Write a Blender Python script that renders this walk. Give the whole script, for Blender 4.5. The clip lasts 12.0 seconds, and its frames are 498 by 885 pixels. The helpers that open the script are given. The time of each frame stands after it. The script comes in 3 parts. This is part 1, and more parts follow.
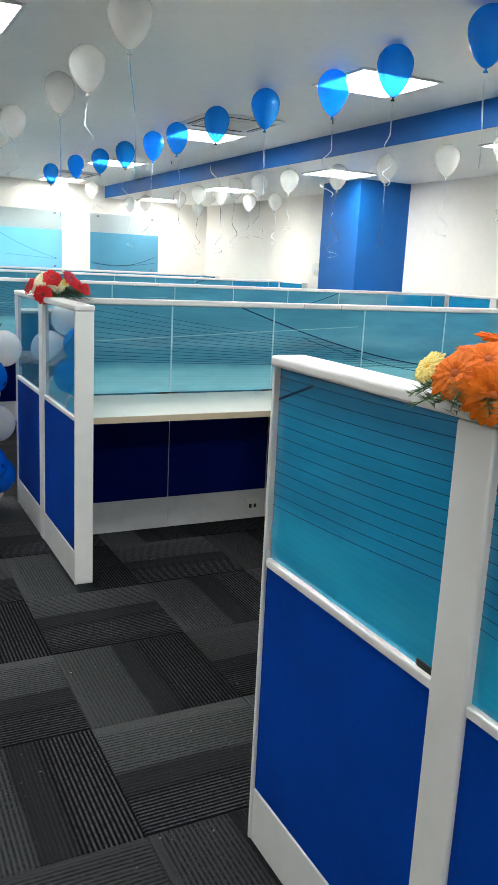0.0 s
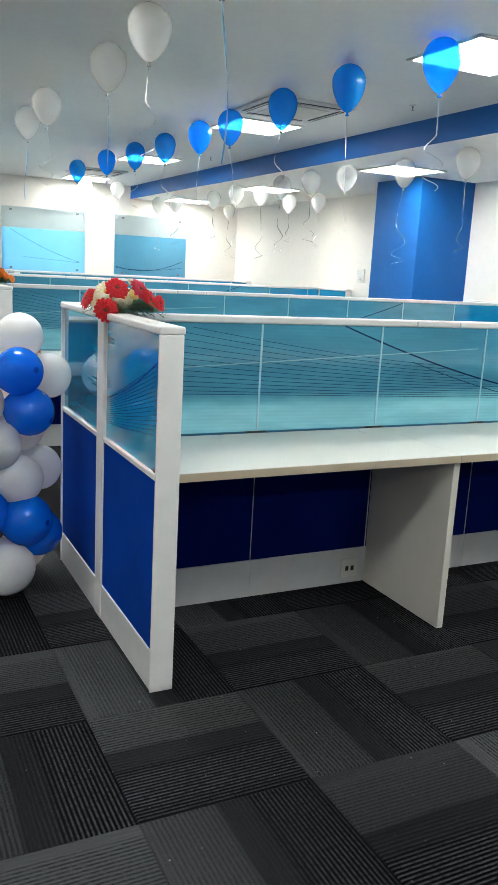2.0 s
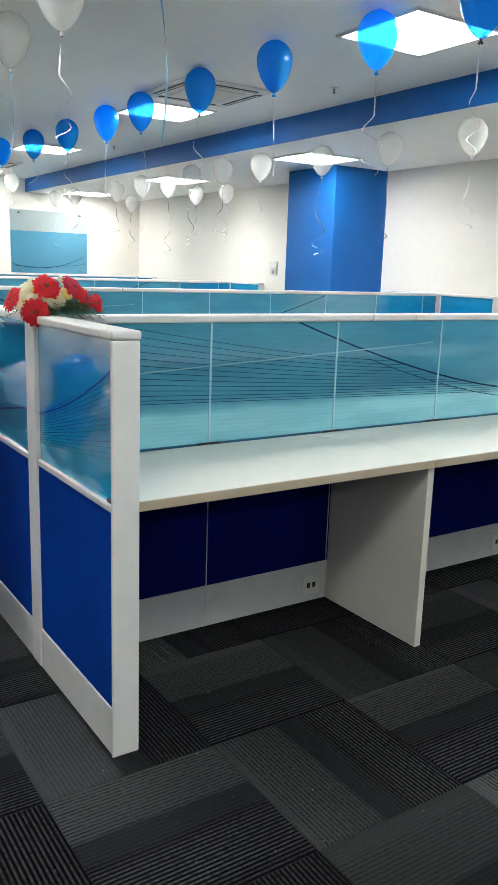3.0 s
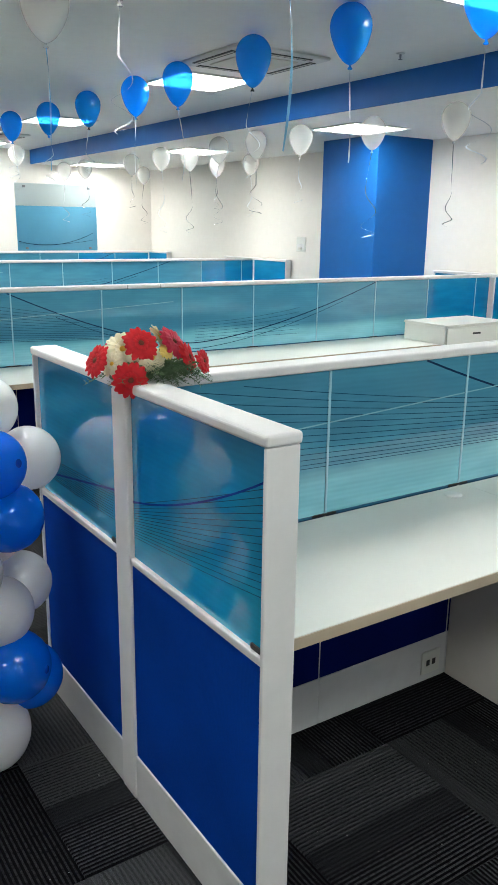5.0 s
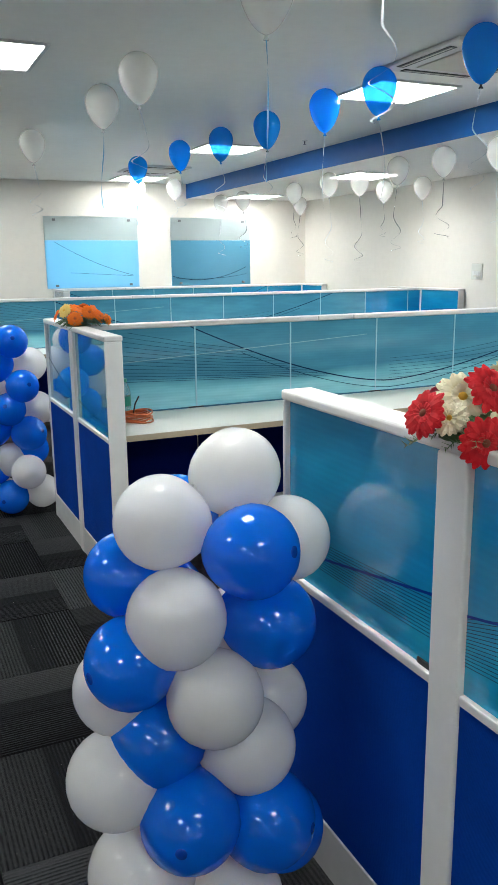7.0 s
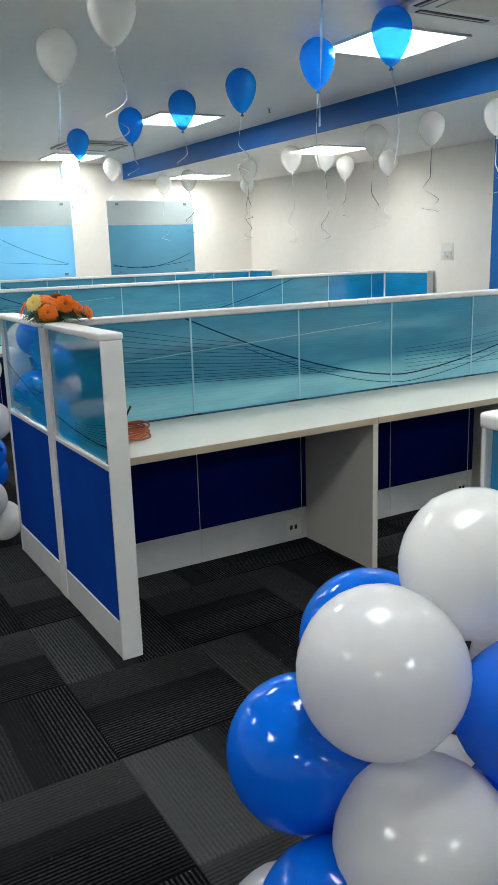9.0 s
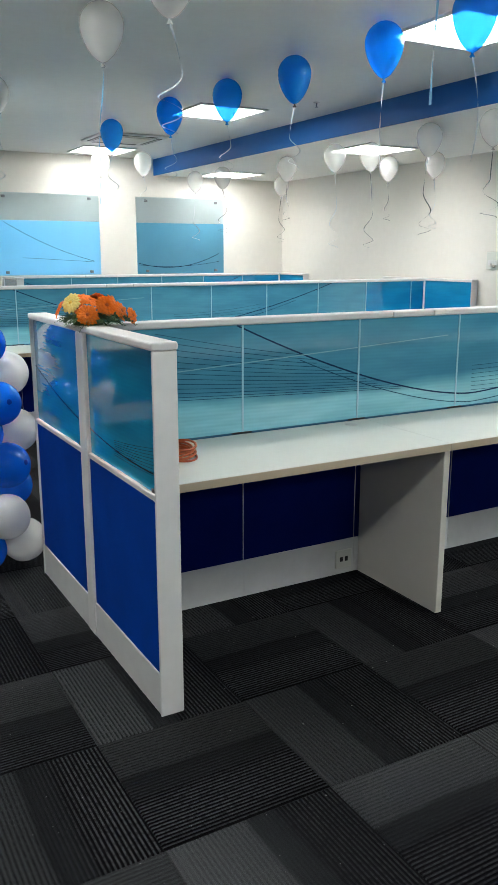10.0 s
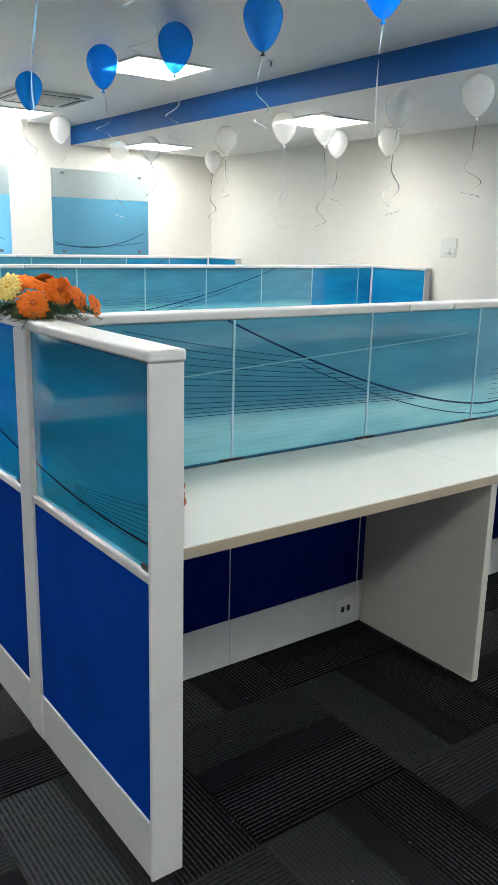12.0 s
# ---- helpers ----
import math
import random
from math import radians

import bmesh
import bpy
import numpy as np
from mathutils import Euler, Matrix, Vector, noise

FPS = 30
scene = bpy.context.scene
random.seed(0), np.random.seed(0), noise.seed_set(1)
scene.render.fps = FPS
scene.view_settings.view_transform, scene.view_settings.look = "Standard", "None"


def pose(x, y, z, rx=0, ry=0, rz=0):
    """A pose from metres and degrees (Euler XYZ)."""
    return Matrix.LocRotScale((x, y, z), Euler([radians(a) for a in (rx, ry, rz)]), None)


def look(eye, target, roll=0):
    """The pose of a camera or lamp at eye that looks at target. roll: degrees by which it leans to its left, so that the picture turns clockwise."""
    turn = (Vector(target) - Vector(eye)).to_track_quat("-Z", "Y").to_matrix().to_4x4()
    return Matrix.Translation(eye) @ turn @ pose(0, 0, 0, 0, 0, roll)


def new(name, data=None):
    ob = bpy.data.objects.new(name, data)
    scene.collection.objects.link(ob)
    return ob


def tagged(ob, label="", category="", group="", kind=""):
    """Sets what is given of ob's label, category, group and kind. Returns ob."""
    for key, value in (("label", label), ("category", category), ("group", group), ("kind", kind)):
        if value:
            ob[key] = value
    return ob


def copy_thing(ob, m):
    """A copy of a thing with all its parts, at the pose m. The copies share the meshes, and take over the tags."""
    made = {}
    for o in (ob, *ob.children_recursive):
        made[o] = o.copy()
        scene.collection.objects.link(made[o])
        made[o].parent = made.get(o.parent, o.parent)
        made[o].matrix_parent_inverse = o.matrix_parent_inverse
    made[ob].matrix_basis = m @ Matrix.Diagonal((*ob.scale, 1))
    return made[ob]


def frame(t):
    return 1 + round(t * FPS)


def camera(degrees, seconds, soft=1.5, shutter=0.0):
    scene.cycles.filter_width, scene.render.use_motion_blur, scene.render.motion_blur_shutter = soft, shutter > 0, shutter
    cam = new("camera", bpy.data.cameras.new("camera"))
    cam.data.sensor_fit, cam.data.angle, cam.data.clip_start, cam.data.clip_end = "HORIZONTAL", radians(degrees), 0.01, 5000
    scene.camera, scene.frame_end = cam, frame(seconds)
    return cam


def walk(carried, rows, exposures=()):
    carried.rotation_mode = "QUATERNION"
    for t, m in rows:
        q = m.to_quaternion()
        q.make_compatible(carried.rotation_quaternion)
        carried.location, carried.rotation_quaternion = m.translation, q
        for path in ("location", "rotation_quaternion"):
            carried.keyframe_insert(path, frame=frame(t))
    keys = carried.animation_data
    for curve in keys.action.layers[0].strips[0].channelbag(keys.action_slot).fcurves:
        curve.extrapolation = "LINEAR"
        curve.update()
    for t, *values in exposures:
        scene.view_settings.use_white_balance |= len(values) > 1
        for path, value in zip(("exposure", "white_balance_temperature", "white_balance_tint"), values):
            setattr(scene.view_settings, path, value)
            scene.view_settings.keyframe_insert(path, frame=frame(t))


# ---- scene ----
cam = camera(34.6, 12.0)
PATH = [
    (0, (0.914, -0.265, 1.38), (1.799, 1.476, 0.95), 2.8),
    (0.5, (0.862, -0.038, 1.386), (1.705, 1.728, 0.972), 2.6),
    (1, (0.858, 0.185, 1.376), (1.7, 1.951, 0.961), 1.7),
    (1.5, (0.909, 0.463, 1.379), (1.713, 2.245, 0.958), 2.0),
    (2, (0.925, 0.681, 1.372), (1.795, 2.432, 0.952), 3.1),
    (2.5, (0.902, 0.896, 1.363), (1.983, 2.526, 0.945), 2.6),
    (3, (0.92, 1.076, 1.357), (2.0, 2.706, 0.934), 1.9),
    (5, (0.925, 1.791, 1.562), (1.998, 3.396, 1.043), 0.8),
    (5.5, (0.985, 1.96, 1.542), (1.993, 3.62, 1.067), -0.2),
    (6, (0.949, 2.107, 1.538), (1.871, 3.828, 1.101), 0.5),
    (6.5, (0.882, 2.323, 1.521), (1.749, 4.071, 1.084), -0.4),
    (7, (0.864, 2.524, 1.494), (1.675, 4.299, 1.057), -0.7),
    (9, (0.81, 3.364, 1.45), (1.789, 5.044, 0.984), -1.8),
    (9.5, (0.865, 3.603, 1.461), (1.835, 5.29, 1.002), -1.2),
    (10, (0.855, 3.789, 1.443), (1.811, 5.484, 0.984), 0.0),
    (10.5, (0.82, 3.993, 1.444), (1.791, 5.68, 0.985), 0.5),
    (11, (0.854, 4.187, 1.436), (1.841, 5.868, 0.984), -0.1),
    (11.5, (0.937, 4.424, 1.436), (1.961, 6.089, 1.012), -0.2),
    (12, (1.005, 4.6, 1.401), (2.154, 6.162, 0.911), 1.4),
]
EXPOSURES = [(0, 0.32), (2.5, 0.25), (5, 0.1), (7, 0.05), (9, -0.2), (10.5, -0.1), (12, 0.0)]
walk(cam, [(t, look(eye, target, roll)) for t, eye, target, roll in PATH], EXPOSURES)

# ---- light ----
LAMP = 29.0
world = bpy.data.worlds.new("world")
scene.world = world
world.use_nodes = True
sky = world.node_tree.nodes.new("ShaderNodeTexSky")
sky.sky_type, sky.sun_disc = "NISHITA", False
sky.sun_elevation, sky.sun_rotation = radians(40), radians(200)
world.node_tree.links.new(sky.outputs[0], world.node_tree.nodes["Background"].inputs[0])
world.node_tree.nodes["Background"].inputs[1].default_value = 0.08


# ---- materials ----
def srgb(r, g, b):
    return tuple(((c / 255 + 0.055) / 1.055) ** 2.4 if c > 10 else c / 255 / 12.92 for c in (r, g, b)) + (1.0,)


class Net:
    """A small builder for node materials."""

    def __init__(self, name):
        self.mat = bpy.data.materials.new(name)
        self.mat.use_nodes = True
        self.tree = self.mat.node_tree
        self.bsdf = self.tree.nodes["Principled BSDF"]
        self.out = self.tree.nodes["Material Output"]

    def add(self, kind, **inputs):
        n = self.tree.nodes.new(kind)
        for key, value in inputs.items():
            self.put(n.inputs[key.replace("_", " ")], value)
        return n

    def put(self, socket, value):
        if isinstance(value, bpy.types.NodeSocket):
            self.tree.links.new(value, socket)
        else:
            socket.default_value = value

    def set(self, **inputs):
        for key, value in inputs.items():
            self.put(self.bsdf.inputs[key.replace("_", " ")], value)
        return self

    def math(self, op, a, b=0.0, c=0.0):
        n = self.tree.nodes.new("ShaderNodeMath")
        n.operation = op
        for i, v in enumerate((a, b, c)):
            self.put(n.inputs[i], v)
        return n.outputs[0]

    def ramp(self, fac, stops, smooth=False):
        n = self.tree.nodes.new("ShaderNodeValToRGB")
        n.color_ramp.interpolation = "EASE" if smooth else "LINEAR"
        el = n.color_ramp.elements
        while len(el) < len(stops):
            el.new(0.5)
        for e, (p, c) in zip(el, stops):
            e.position, e.color = p, c if len(c) == 4 else (*c, 1)
        self.put(n.inputs[0], fac)
        return n.outputs[0]

    def mix(self, fac, a, b, blend="MIX"):
        n = self.tree.nodes.new("ShaderNodeMix")
        n.data_type, n.blend_type = "RGBA", blend
        self.put(n.inputs[0], fac), self.put(n.inputs[6], a), self.put(n.inputs[7], b)
        return n.outputs[2]

    def place(self):
        return self.tree.nodes.new("ShaderNodeNewGeometry").outputs["Position"]

    def noise(self, scale, detail=3.0, vector=None, rough=0.55):
        n = self.add("ShaderNodeTexNoise", Scale=scale, Detail=detail, Roughness=rough)
        self.put(n.inputs["Vector"], vector if vector is not None else self.place())
        return n.outputs["Fac"]

    def bump(self, height, strength, distance=0.002):
        n = self.add("ShaderNodeBump", Strength=strength, Distance=distance, Height=height)
        self.put(self.bsdf.inputs["Normal"], n.outputs[0])
        return self

    def xyz(self, vector):
        n = self.add("ShaderNodeSeparateXYZ")
        self.put(n.inputs[0], vector)
        return n.outputs


def paint(name, colour, rough=0.5, vary=0.06, grain=180.0, strength=0.08, spec=0.5):
    """A painted or laminated surface with faint stains and grain."""
    n = Net(name)
    dark = tuple(c * (1 - vary * 2.2) for c in colour[:3])
    fac = n.math("ADD", n.math("MULTIPLY", n.noise(1.3, 4), 0.6), n.math("MULTIPLY", n.noise(14, 3), 0.4))
    n.set(Base_Color=n.ramp(fac, [(0.3, dark), (0.65, colour[:3])]), Specular_IOR_Level=spec)
    n.set(Roughness=n.math("MULTIPLY_ADD", n.noise(6, 3), 0.16, rough - 0.08))
    n.bump(n.noise(grain, 2), strength)
    return n.mat


def fabric(name, colour):
    """Woven acoustic cloth."""
    n = Net(name)
    p = n.place()
    s = n.xyz(p)
    w = n.math("MULTIPLY", n.math("SINE", n.math("MULTIPLY", s[2], 2600.0)),
               n.math("SINE", n.math("MULTIPLY", n.math("ADD", s[0], s[1]), 2600.0)))
    fac = n.math("ADD", n.math("MULTIPLY", n.noise(3, 4), 0.7), n.math("MULTIPLY", n.noise(220, 2), 0.3))
    lo = tuple(c * 0.72 for c in colour[:3])
    n.set(Base_Color=n.ramp(fac, [(0.35, lo), (0.65, colour[:3])]), Roughness=0.95, Specular_IOR_Level=0.06)
    n.bump(n.math("ADD", w, n.noise(300, 2)), 0.25, 0.001)
    return n.mat


def printed_glass(name, low, band, mid, top, gloss=0.07):
    """Back-printed glass: a sky-and-water picture in bands, under a glossy face."""
    n = Net(name)
    p = n.place()
    s = n.xyz(p)
    wob = n.math("MULTIPLY", n.math("SUBTRACT", n.noise(1.7, 3), 0.5), 0.16)
    h = n.math("DIVIDE", n.math("SUBTRACT", n.math("ADD", s[2], n.math("MULTIPLY", wob, 0.6)), 0.722), 0.46)
    base = n.ramp(h, [(0.0, low), (0.24, band), (0.36, mid), (0.72, mid), (1.0, top)])
    m = n.add("ShaderNodeMapping")
    n.put(m.inputs["Vector"], p)
    m.inputs["Scale"].default_value = (1.0, 1.0, 5.0)
    cloud = n.ramp(n.noise(2.4, 3, m.outputs[0]), [(0.35, (0.86, 0.89, 0.91)), (0.7, (1.12, 1.1, 1.08))], True)
    streak = n.math("SINE", n.math("MULTIPLY", n.math("ADD", s[2], n.math("MULTIPLY", s[0], 0.02)), 420.0))
    col = n.mix(1.0, base, cloud, "MULTIPLY")
    col = n.mix(n.math("MULTIPLY_ADD", streak, 0.03, 0.03), col, (0.02, 0.08, 0.12, 1))
    n.set(Base_Color=col, Roughness=n.math("MULTIPLY_ADD", n.noise(8, 3), 0.06, gloss), Specular_IOR_Level=0.5)
    n.set(Coat_Weight=0.9, Coat_Roughness=0.02)
    return n.mat


def carpet(name, island=False):
    """Loop-pile carpet tile: a pale half with dark ribs passing into a near-black half with pale ribs."""
    n = Net(name)
    uv = n.tree.nodes.new("ShaderNodeUVMap").outputs[0]
    s = n.xyz(uv)
    rnd = n.place().node.outputs["Random Per Island"] if island else n.tree.nodes.new("ShaderNodeObjectInfo").outputs["Random"]
    r2 = n.math("FRACT", n.math("MULTIPLY", rnd, 13.7))
    r3 = n.math("FRACT", n.math("MULTIPLY", rnd, 47.3))
    patch = n.noise(3.2, 2)
    u = n.math("ADD", n.math("MULTIPLY", s[0], 2.0), n.math("MULTIPLY_ADD", rnd, 0.16, n.math("MULTIPLY_ADD", patch, 0.08, -0.12)))
    pale = n.ramp(u, [(0.0, (0.060, 0.061, 0.062)), (0.06, (0.068, 0.069, 0.070)), (0.42, (0.056, 0.058, 0.059)), (0.45, (0.021, 0.022, 0.023)), (0.60, (0.015, 0.016, 0.017)), (0.63, (0.006, 0.006, 0.007)), (1.0, (0.004, 0.004, 0.005))])
    pale = n.mix(1.0, pale, n.math("MULTIPLY_ADD", r2, 0.55, 0.40), "MULTIPLY")
    rib = n.math("SINE", n.math("MULTIPLY", s[0], 2 * math.pi * 78))
    line = n.ramp(n.math("MULTIPLY_ADD", rib, 0.5, 0.5), [(0.42, (0, 0, 0)), (0.78, (1, 1, 1))])
    broken = n.ramp(n.noise(75, 2), [(0.34, (0.35, 0.35, 0.35)), (0.55, (1, 1, 1))])
    strength = n.math("MULTIPLY", n.math("MULTIPLY", line, broken), n.ramp(n.math("ADD", n.math("MULTIPLY", r3, 0.7), n.math("MULTIPLY", n.noise(2.0, 2), 0.5)), [(0.28, (0.5, 0.5, 0.5)), (0.6, (1, 1, 1))]))
    edge = n.ramp(u, [(0.03, (0, 0, 0)), (0.07, (1, 1, 1)), (0.93, (1, 1, 1)), (1.0, (0.6, 0.6, 0.6))])
    strength = n.math("MULTIPLY", strength, edge)
    ink = n.ramp(u, [(0.44, (0.006, 0.006, 0.007)), (0.52, (0.018, 0.018, 0.02)), (0.62, (0.028, 0.028, 0.030)), (0.70, (0.058, 0.058, 0.061))])
    col = n.mix(n.math("MULTIPLY", strength, 0.85), pale, ink)
    col = n.mix(1.0, col, (1.0, 1.01, 1.05, 1), "MULTIPLY")
    tuft = n.noise(380, 2)
    col = n.mix(0.75, col, n.ramp(tuft, [(0.3, (0.25, 0.25, 0.25)), (0.7, (1.7, 1.7, 1.7))]), "MULTIPLY")
    lint = n.ramp(n.noise(70, 1), [(0.775, (0, 0, 0)), (0.80, (1, 1, 1))])
    col = n.mix(n.math("MULTIPLY", lint, 0.6), col, (0.3, 0.3, 0.29, 1))
    n.set(Base_Color=col, Roughness=0.97, Specular_IOR_Level=0.04)
    n.bump(n.math("ADD", n.math("MULTIPLY", rib, 0.8), tuft), 0.6, 0.003)
    return n.mat


def rubber(name, colour, clear, rough=0.13, deep=0.25, gloss=0.42):
    """Balloon skin: thin, glossy, letting part of the light through."""
    n = Net(name)
    lo = tuple(c * 0.86 for c in colour[:3])
    n.set(Base_Color=n.ramp(n.noise(5, 3), [(0.35, lo), (0.65, colour[:3])]), Roughness=rough, Specular_IOR_Level=gloss)
    tl = n.add("ShaderNodeBsdfTranslucent", Color=colour)
    tr = n.add("ShaderNodeBsdfTransparent", Color=tuple(min(1, c * 0.9 + 0.13) for c in colour[:3]) + (1,))
    a, b = n.add("ShaderNodeMixShader", Fac=deep), n.add("ShaderNodeMixShader", Fac=clear)
    n.put(a.inputs[1], n.bsdf.outputs[0]), n.put(a.inputs[2], tl.outputs[0])
    n.put(b.inputs[1], a.outputs[0]), n.put(b.inputs[2], tr.outputs[0])
    n.put(n.out.inputs[0], b.outputs[0])
    return n.mat


def film(name, colour, through_share):
    """Frosted film on a window pane: scatters light both ways."""
    n = Net(name)
    dark = tuple(c * 0.8 for c in colour[:3])
    n.set(Base_Color=n.ramp(n.noise(1.5, 2), [(0.3, dark), (0.7, colour[:3])]), Roughness=0.12, Coat_Weight=0.5, Coat_Roughness=0.03)
    tl = n.add("ShaderNodeBsdfTranslucent", Color=colour)
    a = n.add("ShaderNodeMixShader", Fac=through_share)
    n.put(a.inputs[1], n.bsdf.outputs[0]), n.put(a.inputs[2], tl.outputs[0])
    n.put(n.out.inputs[0], a.outputs[0])
    return n.mat


def petal(name, inner, outer):
    n = Net(name)
    s = n.xyz(n.tree.nodes.new("ShaderNodeUVMap").outputs[0])
    col = n.ramp(n.math("ADD", s[0], n.math("MULTIPLY", n.math("SUBTRACT", n.noise(60, 2), 0.5), 0.3)), [(0.1, inner), (0.7, outer)])
    n.set(Base_Color=col, Roughness=0.55, Specular_IOR_Level=0.3)
    tl = n.add("ShaderNodeBsdfTranslucent", Color=col)
    a = n.add("ShaderNodeMixShader", Fac=0.25)
    n.put(a.inputs[1], n.bsdf.outputs[0]), n.put(a.inputs[2], tl.outputs[0])
    n.put(n.out.inputs[0], a.outputs[0])
    return n.mat


def plain(name, colour, rough=0.4, metal=0.0, **more):
    n = Net(name)
    lo = tuple(c * 0.85 for c in colour[:3])
    n.set(Base_Color=n.ramp(n.noise(25, 3), [(0.35, lo), (0.65, colour[:3])]), Roughness=rough, Metallic=metal, **more)
    return n.mat


def glow(name, colour, strength):
    n = Net(name)
    n.set(Base_Color=(0.8, 0.8, 0.8, 1), Emission_Color=colour, Emission_Strength=strength)
    return n.mat


WALL = paint("wall_paint", (0.76, 0.715, 0.66), 0.6, 0.03, 260, 0.12)
CEILING = paint("ceiling_paint", (0.87, 0.845, 0.81), 0.45, 0.03, 120, 0.06)
BLUE_PAINT = paint("blue_paint", (0.002, 0.105, 0.37), 0.55, 0.05, 260, 0.1, 0.3)
WHITE_METAL = paint("powder_coat", (0.70, 0.69, 0.68), 0.38, 0.055, 600, 0.1)
LAMINATE = paint("white_laminate", (0.65, 0.65, 0.60), 0.36, 0.02, 500, 0.04)
SIDE_LAMINATE = paint("grey_laminate", (0.60, 0.57, 0.51), 0.45, 0.03, 500, 0.05)
EDGE = paint("edge_band", (0.46, 0.38, 0.28), 0.5, 0.06, 200, 0.05)
SKIRT = paint("skirting_coat", (0.62, 0.62, 0.62), 0.42, 0.07, 500, 0.08)
CLOTH = fabric("blue_cloth", (0.0003, 0.047, 0.345))
# blue cloth again, with the shade below the worktops put into its colour
CLOTH_SHADED = fabric("shaded_blue_cloth", (0.0015, 0.010, 0.12))
GLASS = printed_glass("spine_print", (0.22, 0.57, 0.66), (0.19, 0.51, 0.60), (0.066, 0.255, 0.37), (0.06, 0.24, 0.35))
GLASS_BLUE = printed_glass("deep_print", (0.01, 0.29, 0.50), (0.01, 0.28, 0.50), (0.006, 0.20, 0.43), (0.02, 0.25, 0.45))
GLASS_END = printed_glass("end_print", (0.012, 0.33, 0.55), (0.014, 0.33, 0.55), (0.012, 0.255, 0.47), (0.035, 0.22, 0.40), 0.05)
INK = plain("print_ink", (0.006, 0.035, 0.09), 0.2)
INK_THIN = plain("print_ink_thin", (0.012, 0.07, 0.13), 0.2)
INK_BLUE = plain("print_ink_blue", (0.006, 0.04, 0.24), 0.2)
CHANNEL = plain("glass_channel", (0.012, 0.12, 0.22), 0.35)
INK_PALE = plain("print_pale", (0.2, 0.42, 0.5), 0.2)
STRIP = paint("joint_strip", (0.27, 0.50, 0.60), 0.35, 0.03)
BLACK = plain("black_plastic", (0.012, 0.012, 0.013), 0.45)
CARPET = carpet("carpet_tile")
CARPET_REST = carpet("carpet_rest", True)
SUBFLOOR = paint("subfloor", (0.02, 0.02, 0.02), 0.9)
SKIN_BLUE = rubber("blue_balloon", (0.015, 0.42, 0.95, 1), 0.32, 0.10, 0.5, 0.75)
SKIN_WHITE = rubber("white_balloon", (0.91, 0.90, 0.88, 1), 0.53, 0.10, 0.42, 0.7)
SOLID_BLUE = rubber("blue_solid_balloon", (0.001, 0.19, 0.90, 1), 0.02, 0.09, 0.3, 0.6)
SOLID_WHITE = rubber("white_solid_balloon", (0.91, 0.90, 0.88, 1), 0.02, 0.10, 0.42, 0.6)
TIP_BLUE = rubber("blue_balloon_tip", (0.001, 0.06, 0.45, 1), 0.02, 0.11, 0.2)
RIBBON = plain("white_ribbon", (0.75, 0.78, 0.82), 0.25)
RIBBON_BLUE = plain("blue_ribbon", (0.22, 0.50, 0.74), 0.25)
RIBBON_FOIL = plain("foil_ribbon", (0.30, 0.34, 0.36), 0.22, 0.6)
LIGHT = glow("lamp_diffuser", (0.955, 1.0, 0.975, 1), LAMP)
CLIP = plain("steel_clip", (0.25, 0.26, 0.28), 0.3, 0.8)
# one blue film twice: the stronger backlight of window 1 is part of its colour
FILM_LIT = film("film_lit", (0.36, 0.72, 0.95, 1), 0.60)
FILM_LESS_LIT = film("film_less_lit", (0.14, 0.42, 0.60, 1), 0.4)
FROST = film("frost_film", (0.55, 0.62, 0.63, 1), 0.45)
RED = petal("red_petal", (0.25, 0.005, 0.01), (0.62, 0.012, 0.022))
PINK = petal("deep_pink_petal", (0.35, 0.02, 0.04), (0.55, 0.03, 0.07))
CREAM = petal("cream_petal", (0.70, 0.62, 0.25), (0.80, 0.76, 0.56))
ORANGE = petal("orange_petal", (0.62, 0.09, 0.008), (0.85, 0.19, 0.006))
YELLOW = petal("yellow_petal", (0.75, 0.45, 0.05), (0.82, 0.66, 0.20))
LEAF = plain("fern_leaf", (0.055, 0.12, 0.035), 0.6)
STEM = plain("flower_stem", (0.12, 0.20, 0.05), 0.5)
HEART = plain("flower_heart", (0.16, 0.03, 0.01), 0.8)
HEART_ORANGE = plain("orange_flower_heart", (0.50, 0.10, 0.01), 0.8)
CABLE = plain("orange_cable", (0.45, 0.09, 0.02), 0.4)


# ---- mesh helpers ----
def base_of(ob):
    v = Vector(ob.location)
    while ob.parent:
        ob = ob.parent
        v += Vector(ob.location)
    return v


def thing(name, at, label, category, group="", kind=""):
    ob = new(name)
    ob.location = at
    ob.empty_display_size = 0.05
    return tagged(ob, label, category, group, kind)


def part(name, bm, material, parent=None, label="", smooth=False):
    """Links a bmesh, built in world coordinates, as one mesh under a thing or a part."""
    me = bpy.data.meshes.new(name)
    if parent:
        bmesh.ops.translate(bm, verts=bm.verts, vec=-base_of(parent))
    bm.normal_update()
    if smooth:
        for f in bm.faces:
            f.smooth = True
    bm.to_mesh(me)
    bm.free()
    me.materials.append(material)
    ob = new(name, me)
    if parent:
        ob.parent = parent
    if label:
        ob["label"] = label
    return ob


def box(x0, x1, y0, y1, z0, z1, bevel=0.0, segments=2, bm=None):
    bm = bm or bmesh.new()
    vs = bmesh.ops.create_cube(bm, size=1.0)["verts"]
    for v in vs:
        v.co = ((x0 + x1) / 2 + v.co.x * (x1 - x0), (y0 + y1) / 2 + v.co.y * (y1 - y0), (z0 + z1) / 2 + v.co.z * (z1 - z0))
    if bevel:
        es = list({e for v in vs for e in v.link_edges})
        bmesh.ops.bevel(bm, geom=es, offset=bevel, segments=segments, affect="EDGES", profile=0.5)
    return bm


